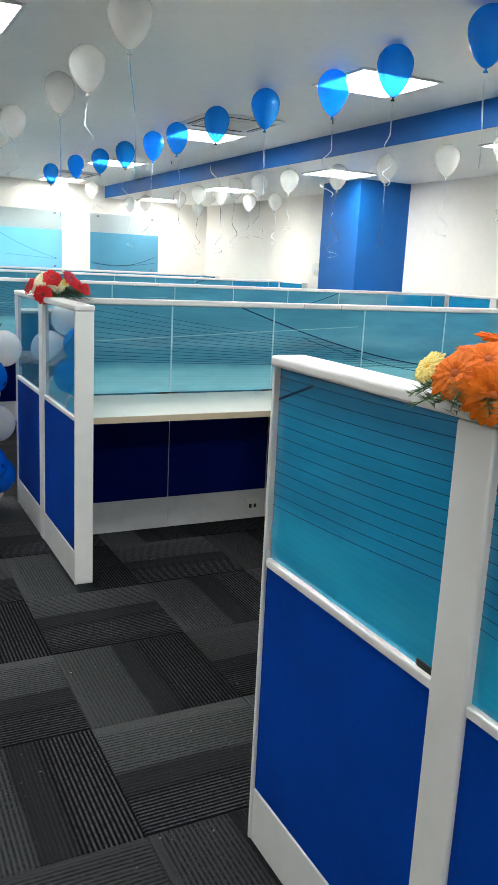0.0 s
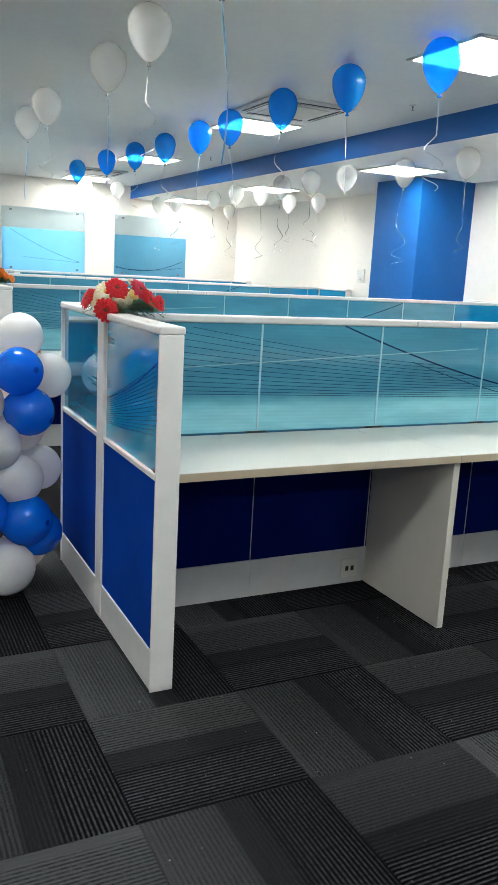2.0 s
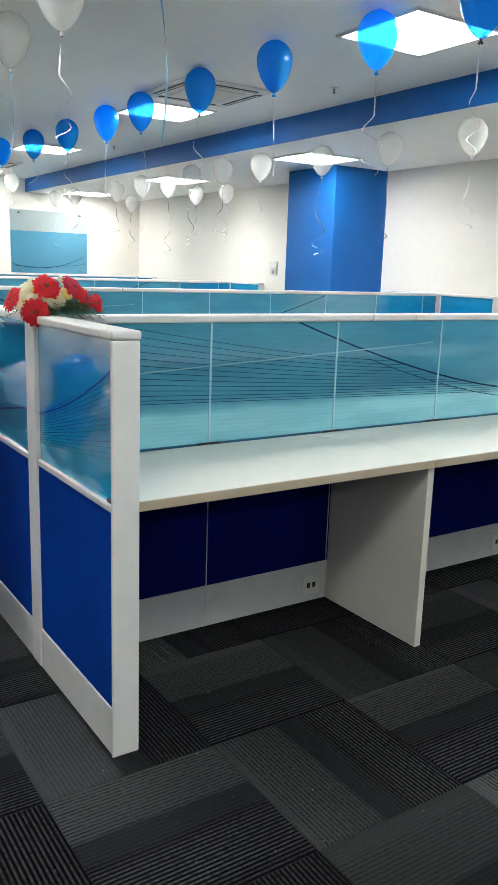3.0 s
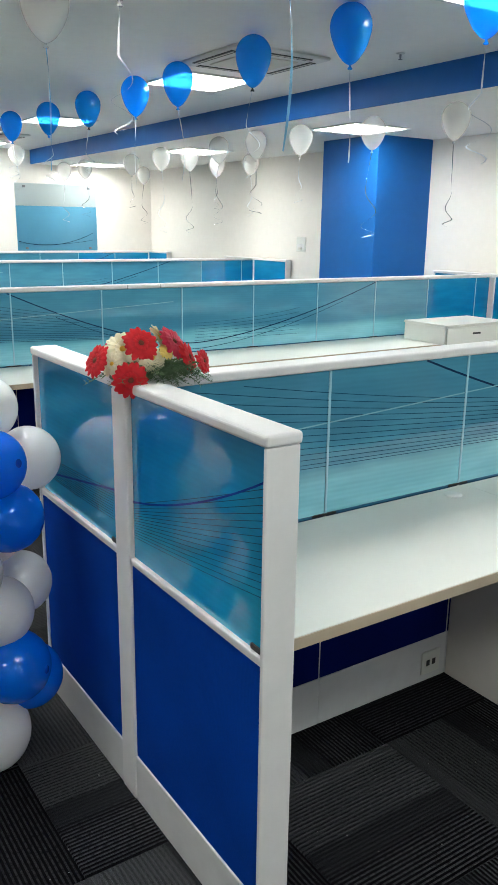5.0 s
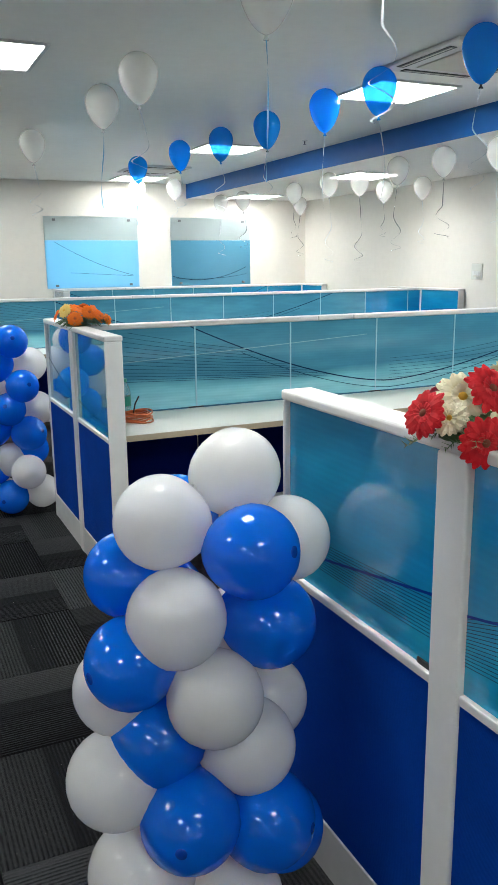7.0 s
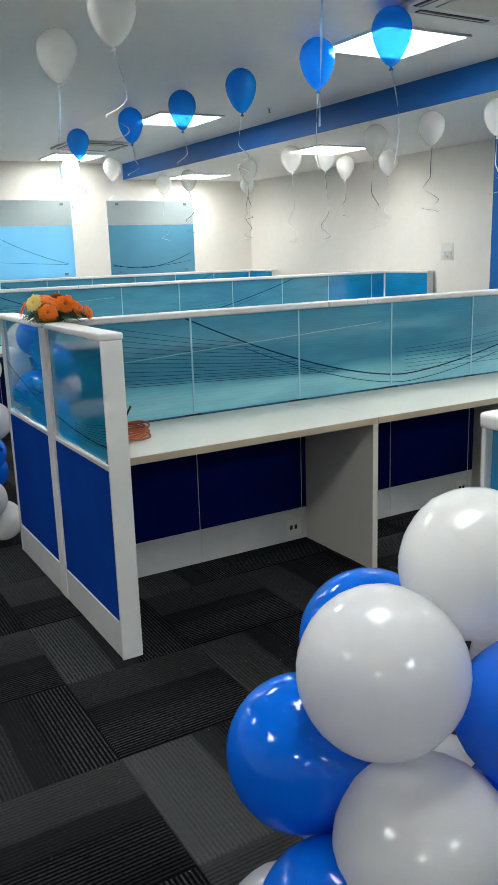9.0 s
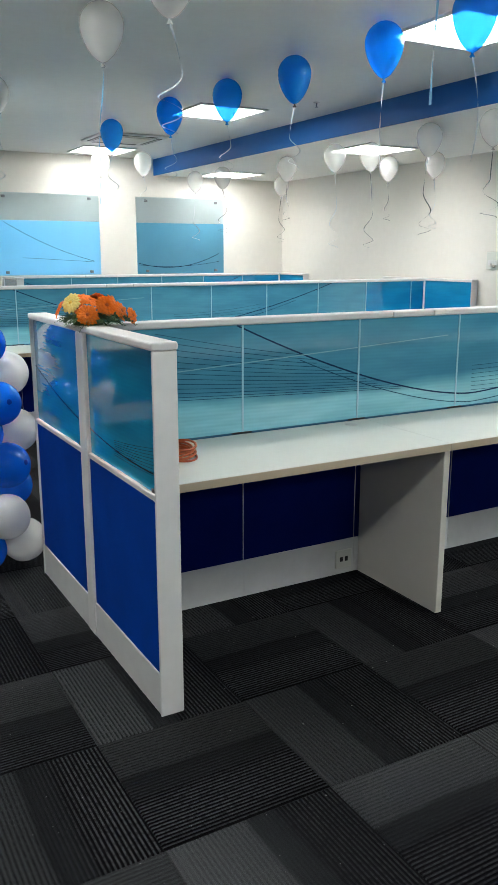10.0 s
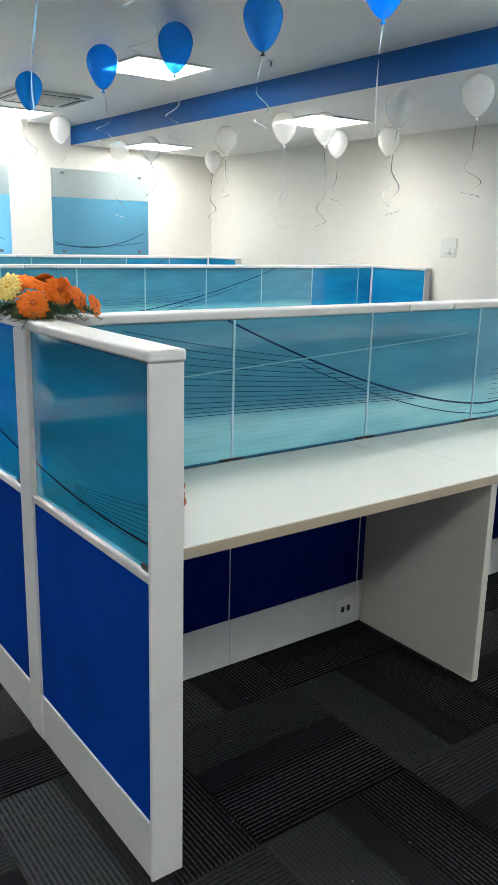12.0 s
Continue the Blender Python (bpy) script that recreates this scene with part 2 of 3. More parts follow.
def structure(name, bm, material, label, category):
    return tagged(part(name, bm, material), label, category, kind="structure")


def lathe(profile, at, turns=20, axis=Matrix.Identity(3)):
    """A body of revolution from (radius, height) pairs."""
    bm = bmesh.new()
    rings = []
    for r, h in profile:
        if r < 1e-6:
            rings.append([bm.verts.new(Vector(at) + axis @ Vector((0, 0, h)))])
        else:
            rings.append([bm.verts.new(Vector(at) + axis @ Vector((r * math.cos(2 * math.pi * i / turns), r * math.sin(2 * math.pi * i / turns), h))) for i in range(turns)])
    for a, b in zip(rings, rings[1:]):
        for i in range(turns):
            j = (i + 1) % turns
            quad = [a[i % len(a)], a[j % len(a)], b[j % len(b)], b[i % len(b)]]
            quad = list(dict.fromkeys(quad))
            if len(quad) > 2:
                bm.faces.new(quad)
    bmesh.ops.recalc_face_normals(bm, faces=bm.faces)
    return bm


def strip(points, across, bm=None):
    """A flat band through points; across gives half its width, as a vector or a function of the step."""
    bm = bm or bmesh.new()
    last = None
    for i, p in enumerate(points):
        w = across(i) if callable(across) else across
        pair = (bm.verts.new(Vector(p) - w), bm.verts.new(Vector(p) + w))
        if last:
            bm.faces.new((last[0], last[1], pair[1], pair[0]))
        last = pair
    return bm


def tube(points, radius, sides=6, bm=None):
    bm = bm or bmesh.new()
    last = None
    for i, p in enumerate(points):
        d = (Vector(points[min(i + 1, len(points) - 1)]) - Vector(points[max(i - 1, 0)])).normalized()
        u = d.orthogonal().normalized() if last is None else (u - d * u.dot(d)).normalized()
        v = d.cross(u)
        ring = [bm.verts.new(Vector(p) + radius * (math.cos(2 * math.pi * k / sides) * u + math.sin(2 * math.pi * k / sides) * v)) for k in range(sides)]
        if last:
            for k in range(sides):
                bm.faces.new((last[k], last[(k + 1) % sides], ring[(k + 1) % sides], ring[k]))
        last = ring
    return bm


# ---- the room ----
X0, X1, Y0, Y1 = -2.9, 6.78, -3.4, 13.37
HIGH, LOW, STEP = 2.57, 2.384, 4.92

structure("wall_east", box(X1, X1 + 0.15, Y0, Y1 + 0.15, 0, 2.7), WALL, "off-white painted plaster side wall", "wall")
structure("wall_west", box(X0 - 0.15, X0, Y0, Y1 + 0.15, 0, 2.7), WALL, "off-white painted plaster wall along the aisle", "wall")
structure("wall_south", box(X0 - 0.15, X1 + 0.15, Y0 - 0.15, Y0, 0, 2.7), WALL, "off-white painted plaster end wall", "wall")
bm = bmesh.new()
PANES = ((2.95, 4.165), (4.68, 5.85))
SILL, HEAD = 1.22, 2.105
box(X0, X1, Y1, Y1 + 0.15, 0, SILL, bm=bm)
box(X0, X1, Y1, Y1 + 0.15, HEAD, 2.7, bm=bm)
for a, b in ((X0, PANES[0][0]), (PANES[0][1], PANES[1][0]), (PANES[1][1], X1)):
    box(a, b, Y1, Y1 + 0.15, SILL, HEAD, bm=bm)
structure("wall_north", bm, WALL, "off-white far wall with two glazed openings", "wall")
structure("ceiling", box(X0, STEP, Y0, Y1, HIGH, 2.68), CEILING, "smooth white painted office ceiling", "ceiling")
structure("ceiling_low", box(STEP, X1, Y0, Y1, LOW, 2.68), CEILING, "lower white painted soffit along the side wall", "ceiling")
structure("trim_beam", box(STEP - 0.012, STEP, Y0, Y1, LOW - 0.004, HIGH + 0.01), BLUE_PAINT, "royal blue painted fascia of the ceiling drop", "trim")
structure("column_blue", box(6.10, X1 + 0.02, 7.505, 8.295, 0, LOW, 0.004), BLUE_PAINT, "royal blue painted square column against the wall", "column")
structure("baseboard", box(X1 - 0.012, X1, Y0, 7.505, 0, 0.09), SKIRT, "white skirting board", "baseboard")
structure("baseboard", box(X1 - 0.012, X1, 8.295, Y1, 0, 0.09), SKIRT, "white skirting board", "baseboard")
# cabin behind the far wall, closed, with its own lamp
bm = bmesh.new()
box(2.1, 6.8, 15.6, 15.7, 0, 2.7, bm=bm), box(2.0, 2.1, Y1 + 0.15, 15.7, 0, 2.7, bm=bm), box(6.8, 6.9, Y1 + 0.15, 15.7, 0, 2.7, bm=bm)
box(4.36, 4.46, Y1 + 0.15, 15.6, 0, 2.6, bm=bm)
box(2.0, 6.9, Y1 + 0.15, 15.7, 2.6, 2.7, bm=bm)
structure("wall_cabin", bm, WALL, "white walls of the cabins behind the glazing", "wall")

# ---- glazing of the cabins ----
for k, (a, b) in enumerate(PANES):
    win = thing("window_%d" % (k + 1), ((a + b) / 2, Y1, SILL), "frosted cabin window with a printed blue film", "window", "cabin windows", "structure")
    y = Y1 - 0.012
    part("upper_pane", box(a - 0.02, b + 0.02, y, y + 0.01, 1.822, HEAD + 0.02, 0.002), FROST, win, "clear frosted band of glass")
    # lower pane of window 1 is coloured paler for the light behind it
    part("lower_pane", box(a - 0.02, b + 0.02, y, y + 0.01, SILL - 0.02, 1.820, 0.002), FILM_LIT if k == 0 else FILM_LESS_LIT, win, "sky-blue printed glass")
    for cx in (a + 0.09, b - 0.12):
        for cz in (SILL + 0.01, HEAD - 0.03):
            part("clip", box(cx, cx + 0.04, y - 0.014, y + 0.001, cz - 0.01, cz + 0.02, 0.003), CLIP, win, "small steel glass clip")
    bm = bmesh.new()
    if k == 0:
        strip([(a + 0.1 + 1.05 * s, y - 0.0015, 1.80 - 0.62 * s + 0.18 * s * s) for s in np.linspace(0, 1, 16)], Vector((0, 0, 0.0022)), bm)
        strip([(a + 0.3 + 0.85 * s, y - 0.0015, 1.40 - 0.05 * s) for s in np.linspace(0, 1, 8)], Vector((0, 0, 0.0015)), bm)
    else:
        strip([(a + 1.12 * s, y - 0.0015, 1.33 - 0.30 * s + 0.42 * s * s) for s in np.linspace(0, 1, 18)], Vector((0, 0, 0.0035)), bm)
        strip([(a + 1.12 * s, y - 0.0015, 1.31 - 0.12 * s + 0.16 * s * s) for s in np.linspace(0, 1, 18)], Vector((0, 0, 0.0022)), bm)
    part("print_line", bm, INK, win)


# ---- ceiling fittings ----
def ceiling_light(x, y, z, size=0.56, name="ceiling_light"):
    ob = thing(name, (x, y, z), "square white recessed LED ceiling panel, switched on", "ceiling light", "ceiling panel lights")
    h, e = size / 2, size / 2 + 0.022
    part("diffuser", box(x - h, x + h, y - h, y + h, z - 0.008, z - 0.003), LIGHT, ob, "glowing white diffuser")
    for n, c in enumerate(((x - e, x - h, y - e, y + e), (x + h, x + e, y - e, y + e), (x - h, x + h, y - e, y - h), (x - h, x + h, y + h, y + e))):
        part("frame", box(c[0], c[1], c[2], c[3], z - 0.014, z, 0.002), WHITE_METAL, ob)
    return ob


first = ceiling_light(4.045, 4.345, HIGH)
# the row at x = -1.1 is unseen, added to brighten the aisle faces
for x, y, z in [(4.045, 4.345 + 2.81 * k, HIGH) for k in (-2, -1, 1, 2, 3)] + [(x, 4.33 + 2.8 * k, HIGH) for k in (-2, -1, 0, 1, 2, 3) for x in (1.475, -1.1)] + [
        (5.67, 7.28 + 2.75 * k, LOW) for k in (-2, -1, 0, 1, 2)] + [(3.55, 14.05, 2.6), (2.9, 14.9, 2.6)]:
    copy_thing(first, pose(x, y, z))


def air_conditioner(x, y):
    ob = thing("ceiling_air_conditioner", (x, y, HIGH), "white ceiling cassette air conditioner with dark air slots", "air conditioner", "ceiling cassettes")
    part("panel", box(x - 0.34, x + 0.34, y - 0.34, y + 0.34, HIGH - 0.022, HIGH - 0.001, 0.008), WHITE_METAL, ob)
    part("grille", box(x - 0.2, x + 0.2, y - 0.2, y + 0.2, HIGH - 0.03, HIGH - 0.021, 0.006), SIDE_LAMINATE, ob, "grey intake grille")
    for sx, sy in ((1, 0), (-1, 0), (0, 1), (0, -1)):
        cx, cy = x + sx * 0.285, y + sy * 0.285
        part("air_slot", box(cx - (0.022 if sx else 0.23), cx + (0.022 if sx else 0.23), cy - (0.022 if sy else 0.23), cy + (0.022 if sy else 0.23), HIGH - 0.026, HIGH - 0.02), BLACK, ob, "dark air outlet")
        part("flap", box(cx - (0.006 if sx else 0.22), cx + (0.006 if sx else 0.22), cy - (0.006 if sy else 0.22), cy + (0.006 if sy else 0.22), HIGH - 0.0275, HIGH - 0.0255), SIDE_LAMINATE, ob)
    return ob


ac = air_conditioner(3.92, 6.28)
copy_thing(ac, pose(3.92, 11.75, HIGH))
copy_thing(ac, pose(3.92, 0.8, HIGH))


def sprinkler(x, y):
    ob = thing("fire_sprinkler", (x, y, HIGH), "small grey metal fire sprinkler under the ceiling", "sprinkler", "ceiling sprinklers")
    part("rosette", lathe([(0, -0.001), (0.026, -0.001), (0.024, -0.006), (0.010, -0.009), (0, -0.009)], (x, y, HIGH), 16), WHITE_METAL, ob, "", True)
    part("nozzle", lathe([(0.007, -0.008), (0.006, -0.024), (0.004, -0.034), (0.013, -0.036), (0.013, -0.038), (0, -0.038)], (x, y, HIGH), 12), CLIP, ob, "metal nozzle", True)
    return ob


head = sprinkler(4.51, 5.6)
for y in (2.0, 9.22, 12.85):
    copy_thing(head, pose(4.51, y, HIGH))


# ---- workstation partitions ----
TOP, RAIL, PLINTH = 1.196, 0.712, 0.142
DESK = 0.721                  # height of the worktops
PA, PB = 1.735, 1.815          # the end panels' two faces
END = 6.72                   # far end of the spines


def end_panel(ob, xa, xb, y0, ym, y1, glass, lines):
    """An upright cross panel: posts at both ends and in the middle, skirting, cloth, rail, glass and cap."""
    posts = [y for y in (y0, ym, y1) if y is not None]
    w = 0.010
    ends = (posts[0], posts[-1])
    spans = []
    for y in posts:
        a, b = (y, y + w) if y == ends[0] else (y - w, y) if y == ends[1] else (y - 0.042, y + 0.042)
        part("post", box(xa, xb, a, b, 0, TOP - 0.025, 0.004 if b - a < 0.02 else 0.006, 3), WHITE_METAL, ob)
        spans.append((a, b))
    for (_, a), (b, _) in zip(spans, spans[1:]):
        c, d = xa + 0.004, xb - 0.004
        part("skirting", box(c, d, a, b, 0, PLINTH, 0.003), SKIRT, ob)
        part("fabric_panel", box(c + 0.004, d - 0.004, a, b, PLINTH, RAIL + 0.002, 0.002), CLOTH, ob, "royal blue cloth panel")
        part("rail", box(c, d, a, b, RAIL + 0.002, RAIL + 0.022, 0.004), WHITE_METAL, ob)
        part("glass_panel", box(c + 0.012, d - 0.012, a, b, RAIL + 0.022, TOP - 0.025), glass, ob, "glossy teal printed glass")
        part("gasket", box(c + 0.008, d - 0.008, a + 0.004, a + 0.05, RAIL + 0.022, RAIL + 0.034), BLACK, ob, "black rubber gasket")
    part("top_cap", box(xa - 0.003, xb + 0.003, ends[0] - 0.004, ends[1] + 0.004, TOP - 0.025, TOP, 0.007, 3), WHITE_METAL, ob, "rounded white metal cap")
    if lines:
        for bm, ink in lines(xa + 0.0145, spans):
            part("print_line", bm, ink, ob, "dark printed bridge cables")


def cable(x, start, low, end, zlow):
    """Height of the printed main cable at x."""
    s = (x - low) / (low - start if x < low else end - low)
    return zlow + (1.165 - zlow) * abs(s) ** 1.55


def spine_lines(y, x0, start, low, end, zlow):
    """The bridge cables printed along a spine."""
    thick, thin, pale = bmesh.new(), bmesh.new(), bmesh.new()
    xs = np.linspace(start, end, 60)
    strip([(x, y, cable(x, start, low, end, zlow)) for x in xs], Vector((0, 0, 0.0035)), thick)
    strip([(x, y - 0.0003, cable(x, start, low, end, zlow) - 0.022 - 0.02 * math.sin((x - start) * 1.1)) for x in xs if cable(x, start, low, end, zlow) < 1.05], Vector((0, 0, 0.002)), thin)
    for k in range(13):
        f = k / 12
        z0, z1 = 0.895 + 0.30 * f ** 1.2, 0.86 - 0.035 * (1 - f) + 0.10 * f
        pts = []
        for x in np.linspace(x0 + 0.02, low + 0.1, 30):
            s = (x - x0) / (low + 0.1 - x0)
            z = z0 * (1 - s) + z1 * s - 0.06 * math.sin(math.pi * s) * f
            if z < 1.16 and (x < start or z < cable(x, start, low, end, zlow)):
                pts.append((x, y - 0.0006, z))
        if len(pts) > 1:
            strip(pts, Vector((0, 0, 0.0011)), thin)
    for k in range(7):
        strip([(x, y - 0.0009, 0.80 + 0.02 * k + 0.05 * k * ((x - low) / (end - low)) ** 2 * 0.8) for x in np.linspace(low, min(end, low + 0.9), 14)], Vector((0, 0, 0.001)), thin)
    strip([(x, y - 0.0012, 0.98 + 0.055 * (x - x0)) for x in np.linspace(x0 + 0.02, x0 + 1.7, 12)], Vector((0, 0, 0.002)), pale)
    return (thick, INK), (thin, INK_THIN), (pale, INK_PALE)


def partition(front, yp, ym, back, joint, start, low, end, near_lines, x_start=PA, left=True, zlow=0.80):
    """One spine along the desks with its two cross panels."""
    ob = thing("partition", (4.2, ym, 0), "office partition of white metal, blue cloth and teal printed glass", "partition", "workstation partitions")
    if left:
        end_panel(ob, x_start, x_start + PB - PA, front, yp, back, GLASS_END, near_lines)
    end_panel(ob, END - 0.04, END + 0.04, front, yp, back, GLASS_BLUE, None)
    a0 = x_start + PB - PA
    xs = [a0] + [x for x in (joint + 0.584 * k for k in range(-6, 10)) if a0 + 0.1 < x < END - 0.2] + [END - 0.04]
    f, b = ym - 0.04, ym + 0.04
    for k, (a, c) in enumerate(zip(xs, xs[1:])):
        deep = k >= len(xs) - 3
        part("skirting", box(a + 0.0015, c - 0.0015, f, b, 0, 0.166, 0.002), SKIRT, ob)
        part("fabric_panel", box(a + 0.002, c - 0.002, f + 0.004, b - 0.004, 0.166, DESK - 0.004), CLOTH_SHADED, ob, "blue cloth panel under the desk, coloured dark for the shade there")
        part("glass_panel", box(a + 0.003, c - 0.003, f + 0.006, b - 0.006, DESK + 0.001, TOP - 0.03), GLASS_BLUE if deep else GLASS, ob, "glossy teal printed glass")
        if k:
            part("joint_strip", box(a - 0.004, a + 0.004, f + 0.003, b - 0.003, DESK + 0.001, TOP - 0.03), STRIP, ob)
            part("joint_strip", box(a - 0.0015, a + 0.0015, f + 0.002, b - 0.002, 0.0, DESK + 0.001), SKIRT, ob)
            part("gasket", box(a - 0.05, a + 0.04, f + 0.001, f + 0.006, DESK + 0.001, DESK + 0.008), BLACK, ob, "black rubber gasket")
    part("bottom_rail", box(a0, END - 0.04, f + 0.004, b - 0.004, DESK - 0.0005, DESK + 0.0075), CHANNEL, ob, "dark blue glass channel")
    for c, d in ((a0 - 0.01, joint + 0.76), (joint + 0.7615, joint + 1.0), (joint + 1.0015, END - 0.03)):
        part("top_cap", box(c, d, f - 0.004, b + 0.004, TOP - 0.0285, TOP - 0.002, 0.007, 3), WHITE_METAL, ob, "rounded white metal cap")
    for bm, ink in spine_lines(f + 0.0045, max(a0, PB), start, low, end, zlow):
        part("print_line", bm, ink, ob, "dark printed bridge cables")
    return ob


def fan(x, ya, za, yb, z_hi, z_lo, count, bm, half=0.0008):
    """Thin printed cables spreading from one upright line to another on a cross panel's aisle face."""
    for k in range(count):
        f = k / (count - 1)
        zs = za[0] + (za[1] - za[0]) * f
        ze = z_hi + (z_lo - z_hi) * f
        strip([(x - 0.0004, ya + (yb - ya) * s, zs + (ze - zs) * s - 0.004 * math.sin(math.pi * s)) for s in np.linspace(0, 1, 8)], Vector((0, 0, half)), bm)


def aisle_face(x):
    return x + 0.0010


def lines_a(x, spans):
    thin, thick = bmesh.new(), bmesh.new()
    a, b = spans[1][1], spans[2][0]
    fan(aisle_face(x), b, (1.15, 0.86), a, 1.16, 0.90, 12, thin)
    fan(aisle_face(x), spans[1][0], (1.10, 0.86), spans[0][1], 1.12, 0.84, 12, thin)
    strip([(aisle_face(x) - 0.0006, b - 0.14 * s, 1.10 + 0.05 * s) for s in (0, 0.5, 1)], Vector((0, 0, 0.003)), thick)
    return (thin, INK_THIN), (thick, INK)


def lines_b(x, spans):
    thin, thick = bmesh.new(), bmesh.new()
    x = aisle_face(x)
    p, q, r, s = spans[0][1], spans[1][0], spans[1][1], spans[2][0]
    strip([(x - 0.0006, q - (q - p) * t, 0.885 + 0.12 * t + 0.10 * t * t) for t in np.linspace(0, 1, 14)], Vector((0, 0, 0.0026)), thick)
    strip([(x - 0.0006, s - (s - r) * t, 0.79 + 0.10 * t) for t in np.linspace(0, 1, 14)], Vector((0, 0, 0.003)), thick)
    fan(x, q, (0.88, 0.79), p, 1.09, 0.86, 15, thin)
    fan(x, s, (0.85, 0.79), r, 0.885, 0.80, 12, thin)
    return (thin, INK_THIN), (thick, INK_BLUE)


def lines_c(x, spans):
    thin, thick = bmesh.new(), bmesh.new()
    x = aisle_face(x)
    p, q, r, s = spans[0][1], spans[1][0], spans[1][1], spans[2][0]
    strip([(x - 0.0006, q - (q - p) * t, 0.825 - 0.09 * t + 0.06 * t * t) for t in np.linspace(0, 1, 14)], Vector((0, 0, 0.0026)), thick)
    strip([(x - 0.0006, s - (s - r) * t, 0.97 - 0.19 * t + 0.05 * t * t) for t in np.linspace(0, 1, 14)], Vector((0, 0, 0.003)), thick)
    fan(x, q - 0.25, (0.83, 0.78), p, 0.88, 0.79, 9, thin)
    return (thin, INK_THIN), (thick, INK)


partition(-0.02, 0.618, 0.618, 1.256, 2.383, 2.8, 3.88, 5.4, lines_a)
partition(2.945, 3.593, 3.597, 4.232, 2.39, 2.78, 4.2, 5.5, lines_b, zlow=0.835)
partition(5.917, 6.597, 6.642, 7.285, 2.415, 2.39, 3.68, 5.35, lines_c, zlow=0.785)
partition(9.67, 10.40, 10.40, 11.05, 2.42, 2.4, 3.8, 5.5, lines_c, -0.72)
partition(12.68, 13.33, 13.33, 13.366, 3.2, 3.1, 4.7, 6.1, None, 2.99)


# ---- desks ----
def desk(x0, x1, y0, y1, facing):
    """A worktop with its edge band and one side panel; facing is -1 where the sitter's side is towards -y."""
    front, back = (y0, y1) if facing < 0 else (y1, y0)
    ob = thing("desk", ((x0 + x1) / 2, (y0 + y1) / 2, 0), "white laminate office desk with a tan edge and panel leg", "desk", "workstation desks")
    part("worktop", box(x0 + 0.0003, x1 - 0.0003, y0, y1, DESK - 0.03, DESK, 0.0008), LAMINATE, ob)
    e = (front - 0.003, front + 0.0005) if facing < 0 else (front - 0.0005, front + 0.003)
    part("edge_band", box(x0 + 0.001, x1 - 0.001, e[0], e[1], DESK - 0.0295, DESK - 0.0015, 0.001), EDGE, ob, "tan edge band")
    inset = (y0 + 0.012, y1 - 0.002) if facing < 0 else (y0 + 0.002, y1 - 0.012)
    part("side_panel", box(x1 - 0.018, x1 + 0.012, inset[0], inset[1], 0, DESK - 0.031, 0.002), SIDE_LAMINATE, ob, "beige panel leg")
    g = (x1 - 0.12, back + 0.06 * (facing))
    part("cable_cap", lathe([(0, 0.004), (0.026, 0.004), (0.031, 0.001), (0.031, -0.001)], (g[0], g[1], DESK), 16), WHITE_METAL, ob, "round white cable cap", True)
    return ob


def socket(x, y, facing):
    ob = thing("power_socket", (x, y, 0.07), "white twin power socket on the skirting", "socket", "desk sockets")
    f = y + facing * 0.006
    part("plate", box(x - 0.045, x + 0.045, min(y, f), max(y, f), 0.03, 0.118, 0.003), LAMINATE, ob)
    for dx in (-0.014, 0.014):
        part("outlet", box(x + dx - 0.008, x + dx + 0.008, f - 0.001 if facing < 0 else f - 0.002, f + 0.002 if facing < 0 else f + 0.001, 0.062, 0.084), BLACK, ob)


for front, ym, back, lead in ((-0.02, 0.618, 1.256, 2.995), (2.945, 3.597, 4.232, 2.995), (5.917, 6.642, 7.285, 3.04), (9.67, 10.40, 11.05, 3.055), (12.68, 13.33, None, 3.9)):
    xs = [PB if back else 3.085] + [lead + 1.175 * k for k in range(4 if back else 3)]
    if front == 9.67:
        xs = [-0.63] + [lead + 1.175 * k for k in range(-2, 4)]
    xs[-1] = END - 0.055
    for a, b in zip(xs, xs[1:]):
        desk(a, b, ym - 0.588, ym - 0.041, -1)
        socket(b - 0.10, ym - 0.041, -1)
        if back:
            desk(a, b, ym + 0.041, min(back - 0.012, ym + 0.588), 1)


